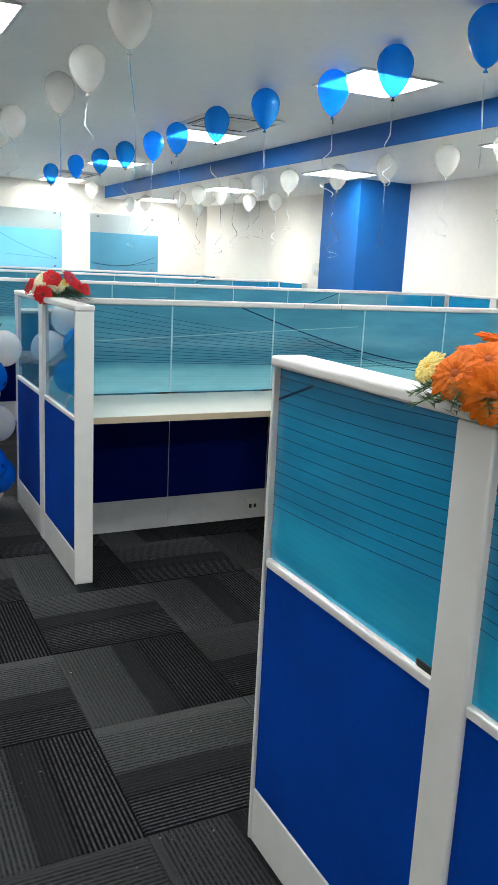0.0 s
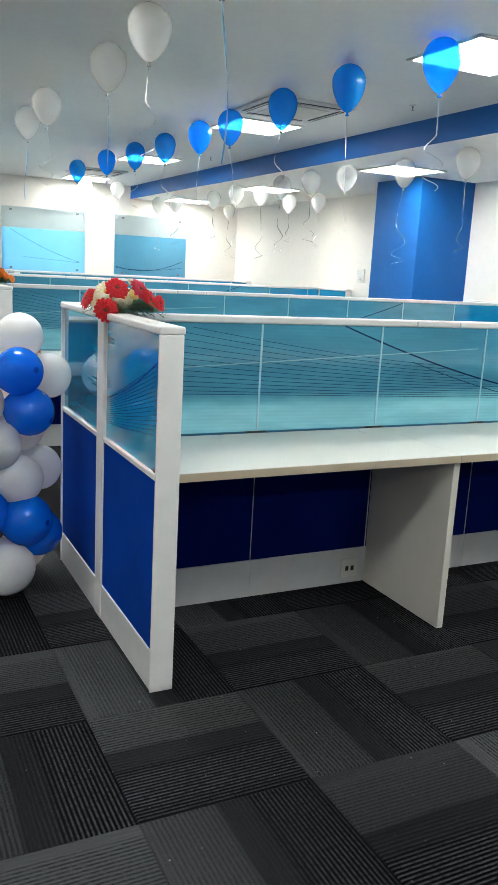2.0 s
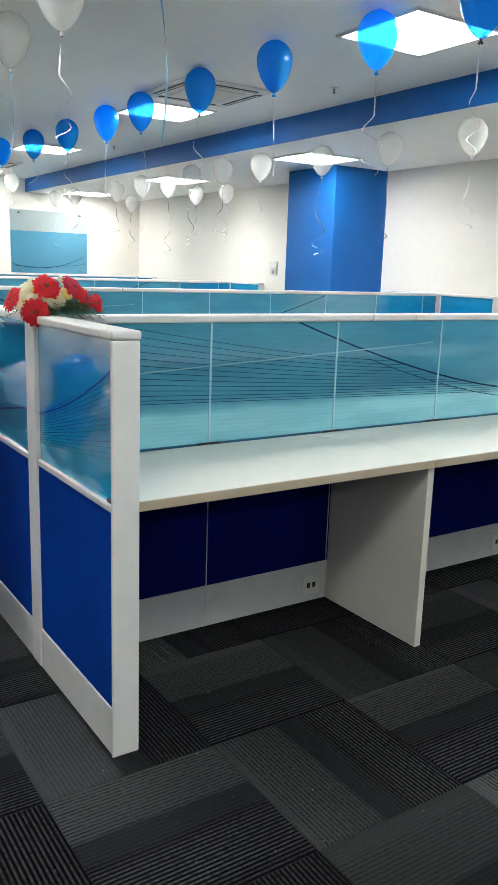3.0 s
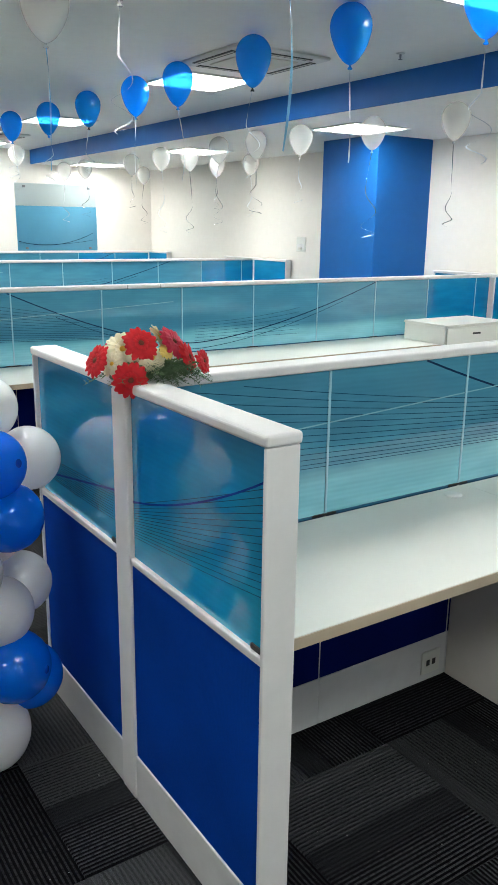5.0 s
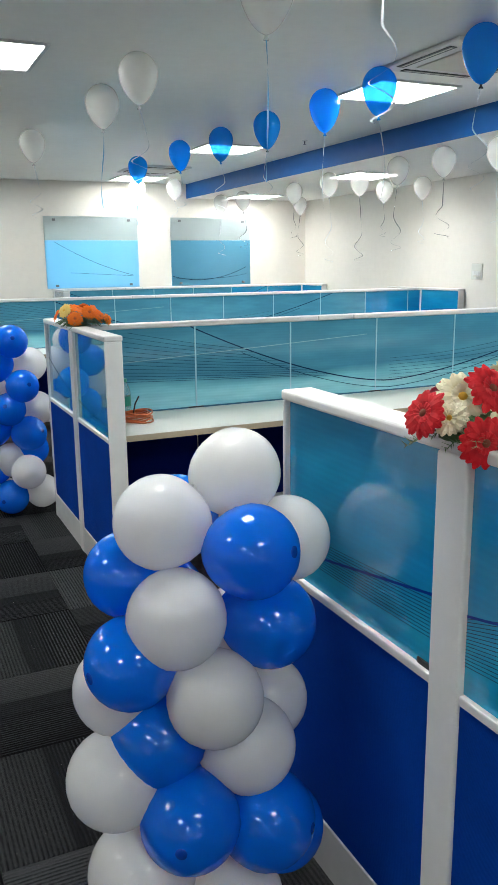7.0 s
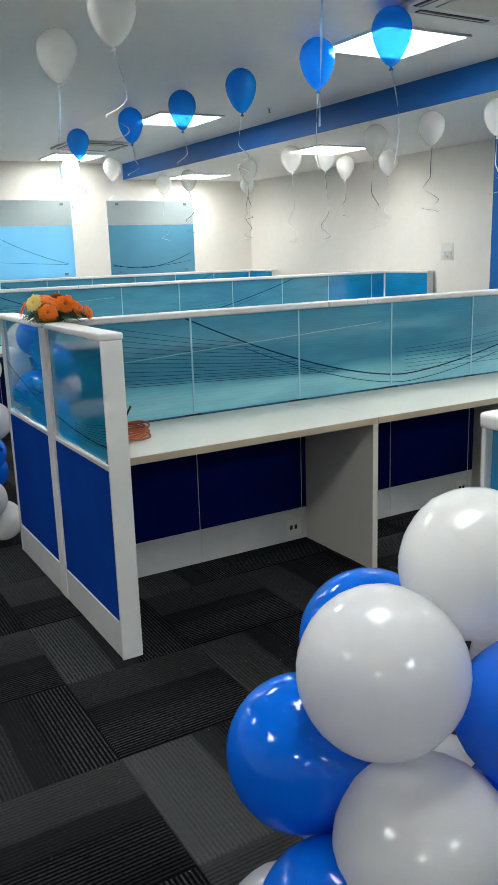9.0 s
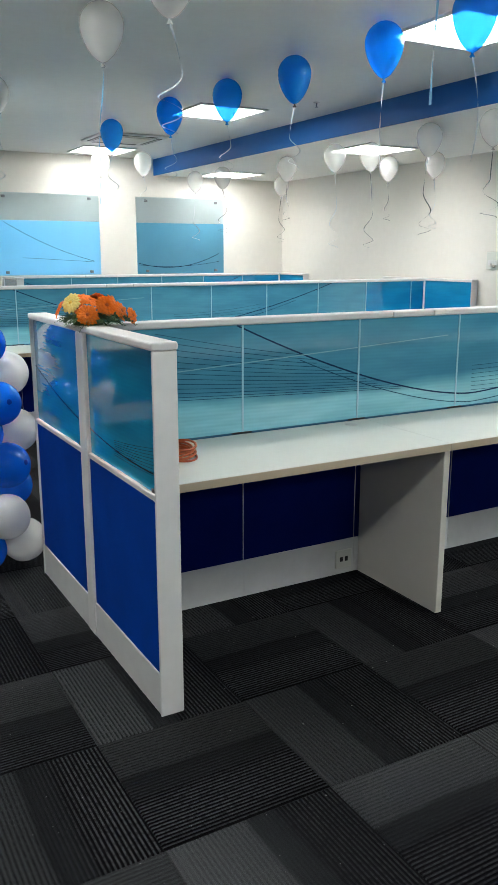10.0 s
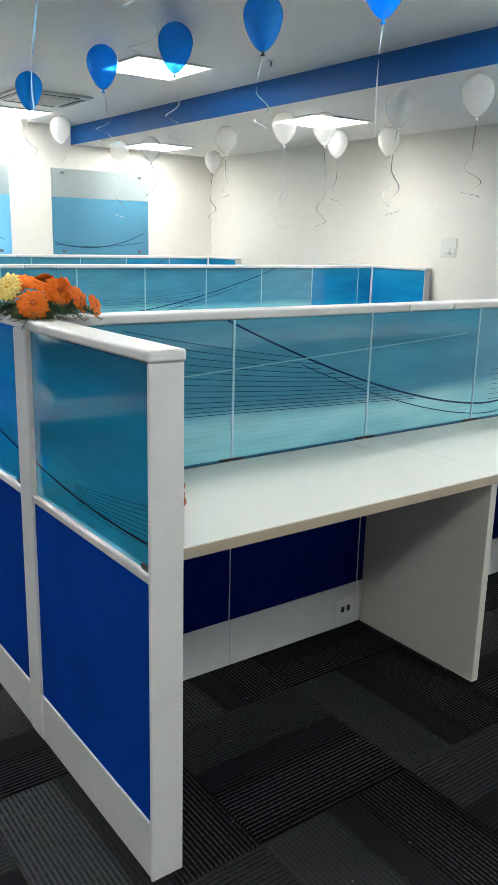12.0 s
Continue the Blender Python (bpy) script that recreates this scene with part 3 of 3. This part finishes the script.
# ---- balloons under the ceiling ----
def ceiling_balloon(x, y, top, skin, ribbon, length, curl, colour, width=0.195, seed=0, tall=1.36):
    """A helium balloon resting against the ceiling, with its knot and curled ribbon."""
    rng = random.Random(seed)
    ob = thing("balloon", (x, y, top), colour + " helium balloon against the ceiling with a curled ribbon", "balloon", "ceiling balloons")
    h, r = width * tall, width / 2
    profile = []
    for k in range(19):
        a = math.pi * k / 18
        z = math.cos(a)
        rad = math.sin(a) * (1 if z > 0 else 1 - 0.26 * (-z) ** 1.6)
        profile.append((max(rad * r, 0.0), top - 0.002 - r * 1.02 + (z * r * 1.02 if z > 0 else z * (h - r * 1.02))))
    profile[0], profile[-1] = (0, profile[0][1]), (0.006, profile[-1][1])
    lean = Matrix.Rotation(rng.uniform(-0.06, 0.06), 3, "X")
    part("skin", lathe([(a, b - top) for a, b in profile], (x, y, top - 0.004), 28, lean), skin, ob, "", True)
    k0 = Vector((x, y, top - 0.004)) + lean @ Vector((0, 0, profile[-1][1] - top))
    part("knot", lathe([(0, 0.003), (0.006, 0.002), (0.005, -0.006), (0.012, -0.016), (0.010, -0.019), (0, -0.017)], k0, 10), BLACK if skin == SKIN_BLUE and seed % 3 == 0 else skin, ob, "tied balloon neck", True)
    pts, sway, turn = [], rng.uniform(0.01, 0.05), rng.uniform(0, 6.28)
    steps = 46
    for k in range(steps + 1):
        s = k / steps
        amp = sway * math.sin(s * 2.6) + 0.6 * curl * max(0, s - 0.45) ** 1.3
        ang = turn + s * (1.2 if curl < 0.02 else 20.0 * max(0, s - 0.4))
        pts.append(k0 + Vector((amp * math.cos(ang), amp * math.sin(ang), -0.01 - length * s + (0.12 * length * max(0, s - 0.8) * 4 if curl > 0.05 else 0))))
    part("ribbon", strip(pts, lambda i: 0.0034 * Vector((math.cos(turn + i * 0.11), math.sin(turn + i * 0.11), 0.25))), ribbon, ob, "thin curled ribbon")
    return ob


def outward(x, y, k):
    return 0.87 + (x - 0.87) * k, 1.7 + (y - 1.7) * k


for k, (x, y) in enumerate([(3.404, 10.70), (3.436, 9.558), (3.511, 8.784), (3.554, 8.038), (3.567, 7.229), (3.565, 6.605), (3.541, 5.709), (3.548, 4.918), (3.635, 4.193), (3.60, 3.52), (3.55, 2.75)]):
    ceiling_balloon(x, y, HIGH, SKIN_BLUE, RIBBON, (0.42, 0.32, 0.36, 0.38, 0.46, 0.44, 0.46, 0.42, 0.46, 0.44, 0.42)[k], (0.07, 0.04, 0.02, 0.05, 0.01, 0.015, 0.02, 0.015, 0.04, 0.02, 0.01)[k], "glossy royal blue", seed=k)
for k, (x, y, n) in enumerate([(2.12, 3.474, 0.55), (2.22, 4.57, 0.42), (2.25, 5.35, 0.50), (2.213, 6.791, 0.40), (2.232, 7.60, 0.45), (2.13, 9.41, 0.42), (4.06, 12.88, 0.3), (4.49, 12.67, 0.3)]):
    ceiling_balloon(x, y, HIGH, SKIN_WHITE, RIBBON_BLUE if k % 2 == 0 or k > 7 else RIBBON, n, (0.015, 0.03)[k % 2], "translucent white", 0.205, seed=20 + k, tall=1.27)
for k, (x, y) in enumerate([(4.82, 4.04), (4.93, 4.77), (4.92, 5.5), (4.97, 6.32), (4.85, 7.0), (4.80, 7.55), (4.82, 8.15), (4.88, 9.37), (5.0, 10.3), (4.9, 11.4), (4.85, 11.95), (5.085, 9.15), (5.8, 9.8), (5.95, 9.35), (5.96, 11.95)]):
    x, y = outward(x, y, 1.062)
    ceiling_balloon(max(x, STEP + 0.11), y, LOW, SKIN_WHITE, (RIBBON_FOIL, RIBBON, RIBBON_FOIL)[k % 3], 0.40 + 0.1 * (k % 4), 0.10, "translucent white", 0.19, seed=50 + k, tall=1.27)


# ---- balloon columns in the aisle ----
def balloon_column(cx, cy, balloons):
    """Clusters of blue and white balloons round one upright; rows: colour, place and radius."""
    ob = thing("balloon_column", (cx, cy, 0), "chest-high column of blue and white balloons on the carpet", "balloon column", "balloon columns")
    rng = random.Random(5)
    for skin, x, y, z, r in balloons:
        p = Vector((x, y, z))
        out = Vector((x - cx, y - cy, rng.uniform(-0.05, 0.05))).normalized()
        axis = out.to_track_quat("Z", "Y").to_matrix()
        prof = [(max(0.0, math.sin(math.pi * k / 16) * r * (1 if k < 8 else 1 - 0.10 * (-math.cos(math.pi * k / 16)))), math.cos(math.pi * k / 16) * r * (1.0 if k < 8 else 1.12)) for k in range(17)]
        prof[0], prof[-1] = (0, prof[0][1]), (0, prof[-1][1])
        body = part("balloon", lathe(prof, p, 28, axis), skin, ob, "glossy blue balloon" if skin == B else "glossy white balloon", True)
        if skin == B:
            tip = [(0.0, r + 0.0006), (0.006, r + 0.0004), (0.012, math.sqrt(r * r - 0.000144) + 0.0003), (0.0125, math.sqrt(r * r - 0.000156) - 0.001)]
            part("tip", lathe(tip, p, 12, axis), TIP_BLUE, body, "darker thick tip of the balloon", True)
        part("neck", lathe([(0.004, -r * 1.11), (0.010, -r * 1.2), (0, -r * 1.2)], p, 8, axis), skin, body)
    return ob


W, B = SOLID_WHITE, SOLID_BLUE
FIRST = [(W, 1.52, 4.03, 1.062, 0.096), (W, 1.338, 3.99, 0.99, 0.097), (B, 1.29, 4.08, 0.855, 0.094), (W, 1.34, 3.92, 0.81, 0.101), (B, 1.49, 3.885, 0.937, 0.096),
          (W, 1.632, 4.01, 0.904, 0.095), (B, 1.535, 3.905, 0.772, 0.098), (B, 1.256, 3.96, 0.716, 0.096), (W, 1.40, 3.876, 0.645, 0.099), (W, 1.49, 3.92, 0.49, 0.103),
          (W, 1.60, 4.06, 0.50, 0.098), (W, 1.25, 4.04, 0.62, 0.100), (B, 1.31, 3.975, 0.525, 0.103), (W, 1.22, 3.99, 0.445, 0.105), (B, 1.345, 3.89, 0.373, 0.105),
          (B, 1.515, 3.885, 0.325, 0.107), (B, 1.575, 3.94, 0.25, 0.100), (W, 1.253, 3.946, 0.24, 0.114), (W, 1.438, 3.91, 0.122, 0.120),
          (B, 1.41, 4.10, 0.96, 0.092), (B, 1.37, 4.10, 0.78, 0.098), (W, 1.53, 4.09, 0.67, 0.10), (B, 1.36, 4.12, 0.34, 0.10), (W, 1.54, 4.10, 0.13, 0.10),
          (B, 1.30, 4.03, 0.105, 0.104), (B, 1.50, 4.09, 0.38, 0.10)]
SECOND = [(W, 1.68, 7.55, 0.905, 0.105), (B, 1.56, 7.42, 1.06, 0.100), (B, 1.60, 7.36, 0.80, 0.098), (W, 1.71, 7.56, 0.63, 0.105), (B, 1.63, 7.42, 0.50, 0.106), (W, 1.60, 7.36, 0.275, 0.105),
          (W, 1.685, 7.43, 0.13, 0.105), (B, 1.50, 7.42, 0.115, 0.105), (W, 1.52, 7.47, 0.335, 0.105), (B, 1.65, 7.47, 0.39, 0.100), (B, 1.52, 7.40, 0.66, 0.100), (B, 1.47, 7.45, 0.92, 0.100),
          (W, 1.42, 7.50, 0.78, 0.100), (B, 1.43, 7.50, 0.52, 0.100), (W, 1.56, 7.62, 1.03, 0.098), (B, 1.62, 7.63, 0.77, 0.100), (W, 1.53, 7.62, 0.58, 0.100), (B, 1.60, 7.62, 0.30, 0.100),
          (W, 1.45, 7.58, 0.115, 0.105), (B, 1.41, 7.50, 0.28, 0.100)]
balloon_column(1.41, 4.0, FIRST)
balloon_column(1.56, 7.5, SECOND)


# ---- flowers ----
def blossom(ob, centre, facing, size, colour, rng):
    """A gerbera: two rings of petals round a raised heart."""
    axis = Vector(facing).normalized().to_track_quat("Z", "Y").to_matrix()
    bm = bmesh.new()
    uv = bm.loops.layers.uv.verify()
    for ring, (count, length, lift) in enumerate(((17, 1.0, 0.12), (15, 0.84, 0.30), (14, 0.44, 0.5))):
        for k in range(count):
            a = 2 * math.pi * (k + 0.5 * ring) / count + rng.uniform(-0.06, 0.06)
            ln = size * length * rng.uniform(0.88, 1.05)
            w = size * 0.19 * (1 if ring < 2 else 0.8)
            rise = lift + rng.uniform(-0.08, 0.08)
            rows = []
            for s, ww in ((0.15, 0.45), (0.5, 1.0), (0.85, 0.85), (1.0, 0.25)):
                rad, up = ln * s, ln * (rise * s - 0.25 * s * s)
                rows.append([bm.verts.new(centre + axis @ Vector((rad * math.cos(a) - e * w * ww * math.sin(a), rad * math.sin(a) + e * w * ww * math.cos(a), up + (0.0015 if e == 0 else 0.0)))) for e in (-1, 0, 1)] + [s])
            for p, q in zip(rows, rows[1:]):
                for e in (0, 1):
                    f = bm.faces.new((p[e], p[e + 1], q[e + 1], q[e]))
                    for l in f.loops:
                        l[uv].uv = (p[3] if l.vert in (p[e], p[e + 1]) else q[3], 0.5)
    flower = part("flower", bm, colour[0], ob, colour[1])
    part("flower_heart", lathe([(0, size * 0.14), (size * 0.12, size * 0.12), (size * 0.2, size * 0.04), (size * 0.2, -size * 0.03), (0, -size * 0.08)], centre, 12, axis), HEART_ORANGE if colour[0] == ORANGE else HEART if colour[0] not in (CREAM, YELLOW) else YELLOW, flower, "dense flower centre", True)
    return flower


def bouquet(at, plan, label, seed, shift):
    """A low arrangement of gerberas and fern on the partition's cap; plan rows: right, forward, up, size, colour;
    shift slides the fern along with the flowers."""
    rng = random.Random(seed)
    at = Vector(at)
    ob = thing("flower_arrangement", at, label, "flowers", "partition flowers")
    rt, fw = Vector((0.895, -0.445, 0)), Vector((0.445, 0.895, 0))
    foam = lathe([(0, 0.0), (0.055, 0.0), (0.052, 0.03), (0.03, 0.045), (0, 0.048)], at, 14)
    part("foam_base", foam, LEAF, ob, "green floral foam", True)
    for u, d, z, size, colour in plan:
        c = at + rt * u + fw * d + Vector((0, 0, z))
        face = rt * (u * 1.5 + rng.uniform(-0.05, 0.05)) + fw * (d * 2.0 - 0.07 + rng.uniform(-0.05, 0.05)) + Vector((0, 0, 0.09 if z > 0.03 else 0.0))
        blossom(ob, c, face, size, colour, rng)
        n = face.normalized()
        pts = [at + Vector((0, 0, 0.03)) + rt * u * 0.1, at + (c - at) * 0.55 + Vector((0, 0, 0.012)), c - n * 0.008]
        part("stem", tube(pts, 0.0022, 5), STEM, ob)
    for k in range(80):
        a = rng.uniform(0, 6.28)
        ln = rng.uniform(0.06, 0.125)
        bm = bmesh.new()
        dirn = Vector((math.cos(a), math.sin(a), 0))
        side = Vector((-math.sin(a), math.cos(a), 0))
        up = rng.uniform(0.0, 0.55)
        root = at + rt * rng.uniform(shift - 0.05, shift + 0.05) + fw * 0.005
        pts = [root + Vector((0, 0, 0.026)) + dirn * ln * s + Vector((0, 0, ln * (up * s - (0.35 + up * 0.5) * s * s))) for s in np.linspace(0.1, 1, 14)]
        tube(pts, 0.0007, 3, bm)
        for i, p in enumerate(pts):
            for e in (-1, 1):
                for m in range(2):
                    q = p + dirn * 0.004 * m
                    t = q + (side * e * rng.uniform(0.8, 1.1) + dirn * 0.7 + Vector((0, 0, rng.uniform(-0.5, 0.6)))) * 0.030 * (1.1 - 0.7 * i / 14)
                    w = dirn * 0.0021
                    vs = [bm.verts.new(v) for v in (q - w, q + w, t)]
                    bm.faces.new(vs)
        part("fern_sprig", bm, LEAF, ob)
    return ob


R_, P_, C_, O_, Y_ = (RED, "red gerbera"), (PINK, "deep red-pink gerbera"), (CREAM, "cream gerbera"), (ORANGE, "orange gerbera"), (YELLOW, "pale yellow gerbera")
bouquet((1.775, 3.595, TOP), [(-0.085, -0.02, 0.046, 0.046, R_), (-0.019, -0.01, 0.072, 0.051, C_), (0.025, -0.03, 0.089, 0.048, R_), (0.051, -0.03, 0.054, 0.042, C_),
                             (0.073, 0.05, 0.094, 0.040, C_), (0.106, 0.005, 0.089, 0.046, P_), (0.143, 0.0, 0.052, 0.042, R_), (0.180, -0.01, 0.042, 0.034, R_),
                             (0.0, -0.10, 0.012, 0.046, R_), (0.088, -0.02, 0.068, 0.022, Y_), (-0.05, 0.06, 0.062, 0.044, P_), (0.02, 0.07, 0.075, 0.042, R_), (-0.045, -0.035, 0.04, 0.034, C_),
                             (0.12, 0.06, 0.055, 0.040, C_)],
        "red and cream gerbera arrangement with fern on the partition cap", 3, 0.045)
bouquet((1.775, 6.597, TOP), [(-0.102, 0.0, 0.056, 0.036, O_), (-0.057, -0.01, 0.078, 0.040, Y_), (-0.027, 0.03, 0.090, 0.034, O_), (0.009, 0.0, 0.086, 0.040, O_), (0.008, -0.065, 0.040, 0.042, O_),
                             (0.029, 0.05, 0.094, 0.034, O_), (0.069, -0.01, 0.069, 0.044, O_), (0.098, 0.02, 0.070, 0.044, O_), (0.121, -0.01, 0.049, 0.038, O_), (0.159, 0.0, 0.032, 0.032, O_),
                             (-0.04, 0.06, 0.06, 0.04, O_), (0.05, 0.07, 0.06, 0.04, O_)],
        "orange gerbera arrangement with fern on the partition cap", 8, 0.03)
bouquet((1.775, 0.61, TOP), [(-0.081, -0.03, 0.048, 0.042, O_), (-0.040, -0.075, 0.026, 0.046, O_), (-0.107, 0.03, 0.050, 0.030, Y_), (-0.034, 0.04, 0.080, 0.040, O_), (0.0, 0.06, 0.094, 0.036, O_),
                             (-0.03, -0.01, 0.068, 0.040, O_), (0.03, -0.03, 0.07, 0.044, O_), (0.07, 0.0, 0.08, 0.042, O_), (0.11, -0.02, 0.05, 0.042, O_)],
        "large orange gerbera arrangement with fern on the partition cap", 11, 0.0)


# ---- small things on desks and walls ----
def cable_coil(x, y, z):
    ob = thing("cable_coil", (x, y, z), "coil of orange-brown cable lying on the desk", "cable")
    rng = random.Random(2)
    for k in range(8):
        r, h, ex = 0.070 + rng.uniform(-0.010, 0.008), 0.006 + 0.0075 * k * 0.8, rng.uniform(-0.006, 0.006)
        pts = [(x + ex + r * math.cos(a), y + r * math.sin(a), z + h + 0.005 * math.sin(a * 2 + k)) for a in np.linspace(0, 2 * math.pi, 26)]
        part("loop", tube(pts, 0.0045, 6), CABLE, ob, "", True)
    part("cable_end", tube([(x + 0.0, y + 0.06, z + 0.03), (x + 0.01, y + 0.055, z + 0.08), (x + 0.03, y + 0.05, z + 0.12)], 0.004, 6), BLACK, ob, "black cable end", True)


cable_coil(2.0, 6.37, DESK)
PLASTIC = Net("clear_plastic").set(Base_Color=(0.85, 0.95, 0.93, 1), Roughness=0.05, Transmission_Weight=0.85, IOR=1.33).mat
bottle = thing("water_bottle", (1.985, 6.52, DESK), "small clear plastic water bottle with a green label", "bottle")
part("bottle_body", lathe([(0, 0.0), (0.028, 0.001), (0.031, 0.01), (0.030, 0.05), (0.031, 0.09), (0.030, 0.13), (0.024, 0.155), (0.013, 0.175), (0.012, 0.185), (0, 0.186)], (1.985, 6.52, DESK), 20), PLASTIC, bottle, "", True)
part("label_band", lathe([(0.0315, 0.06), (0.0318, 0.062), (0.0318, 0.108), (0.0315, 0.11)], (1.985, 6.52, DESK), 20), plain("green_label", (0.01, 0.22, 0.14), 0.4), bottle, "green wrap label", True)
part("bottle_cap", lathe([(0.0145, 0.184), (0.0145, 0.199), (0.012, 0.201), (0, 0.201)], (1.985, 6.52, DESK), 16), plain("green_cap", (0.02, 0.25, 0.16), 0.4), bottle, "green screw cap", True)

case = thing("drawer_box", (5.85, 6.19, DESK), "low white drawer box standing on the desk", "box")
part("carcass", box(5.49, 6.2, 5.985, 6.415, DESK + 0.001, DESK + 0.134, 0.002), LAMINATE, case)
part("top_board", box(5.482, 6.208, 5.975, 6.42, DESK + 0.135, DESK + 0.152, 0.003), LAMINATE, case)
part("drawer_front", box(5.50, 6.19, 5.972, 5.985, DESK + 0.005, DESK + 0.128, 0.002), LAMINATE, case)
part("drawer_mark", box(5.78, 5.87, 5.9705, 5.972, DESK + 0.070, DESK + 0.084), BLACK, case, "small dark printed mark")


def wall_switch(y, z):
    ob = thing("wall_switch", (X1, y, z), "white wall switch plate on the side wall", "switch")
    part("plate", box(X1 - 0.012, X1, y - 0.085, y + 0.085, z - 0.08, z + 0.08, 0.004), LAMINATE, ob)
    part("shadow_gap", box(X1 - 0.004, X1, y - 0.09, y + 0.09, z - 0.085, z + 0.085), SIDE_LAMINATE, ob)
    for k in range(3):
        part("rocker", box(X1 - 0.017, X1 - 0.011, y - 0.06 + 0.042 * k, y - 0.024 + 0.042 * k, z - 0.045, z + 0.005, 0.002), WHITE_METAL, ob)
    part("plug", box(X1 - 0.035, X1 - 0.012, y - 0.03, y + 0.02, z - 0.06, z - 0.035, 0.004), SIDE_LAMINATE, ob, "grey plug")


wall_switch(9.50, 1.38)


# ---- carpet tiles, last ----
floor = structure("floor", box(X0 - 0.1, X1 + 0.1, Y0 - 0.1, 15.7, -0.12, -0.006), SUBFLOOR, "dark grey carpet-tiled office floor", "floor")
S = 0.5025


def tile_mesh(bm, cx, cy, turn, size):
    """One carpet tile with softened rim; the picture runs along the tile's own side."""
    uv = bm.loops.layers.uv.verify()
    h, r = size / 2 - 0.0006, 0.003
    m = Matrix.Rotation(turn, 3, "Z")
    rings = [[bm.verts.new(Vector((cx, cy, 0)) + m @ Vector((sx * (h - d), sy * (h - d), z))) for sx, sy in ((-1, -1), (1, -1), (1, 1), (-1, 1))] for d, z in ((0, -0.006), (0, -0.002), (r, 0.0))]
    faces = [bm.faces.new(rings[2])]
    for a, b in zip(rings, rings[1:]):
        faces += [bm.faces.new((a[i], a[(i + 1) % 4], b[(i + 1) % 4], b[i])) for i in range(4)]
    back = m.transposed()
    for f in faces:
        for l in f.loops:
            v = back @ (l.vert.co - Vector((cx, cy, 0)))
            l[uv].uv = (v.x + 0.25, v.y + 0.25)


bm = bmesh.new()
tile_mesh(bm, 0, 0, 0, S)
tile = bpy.data.meshes.new("carpet_tile")
bm.to_mesh(tile)
bm.free()
tile.materials.append(CARPET)
rest = bmesh.new()
for i in range(-6, 14):
    for j in range(-9, 28):
        cx, cy = 0.251 + S * i, 0.599 + S * j
        if cx > X1 or cx < X0 or cy < Y0 or cy > 13.4:
            continue
        turn = -math.pi / 2 * ((i + j) % 2)
        if -0.3 < cx < 4.3 and 0.2 < cy < 13.2:
            ob = new("carpet_tile", tile)
            ob.parent, ob.location, ob.rotation_euler = floor, (cx, cy, 0), (0, 0, turn)
        else:
            tile_mesh(rest, cx, cy, turn, S)
part("carpet_rest", rest, CARPET_REST, floor)["kind"] = "stuff"
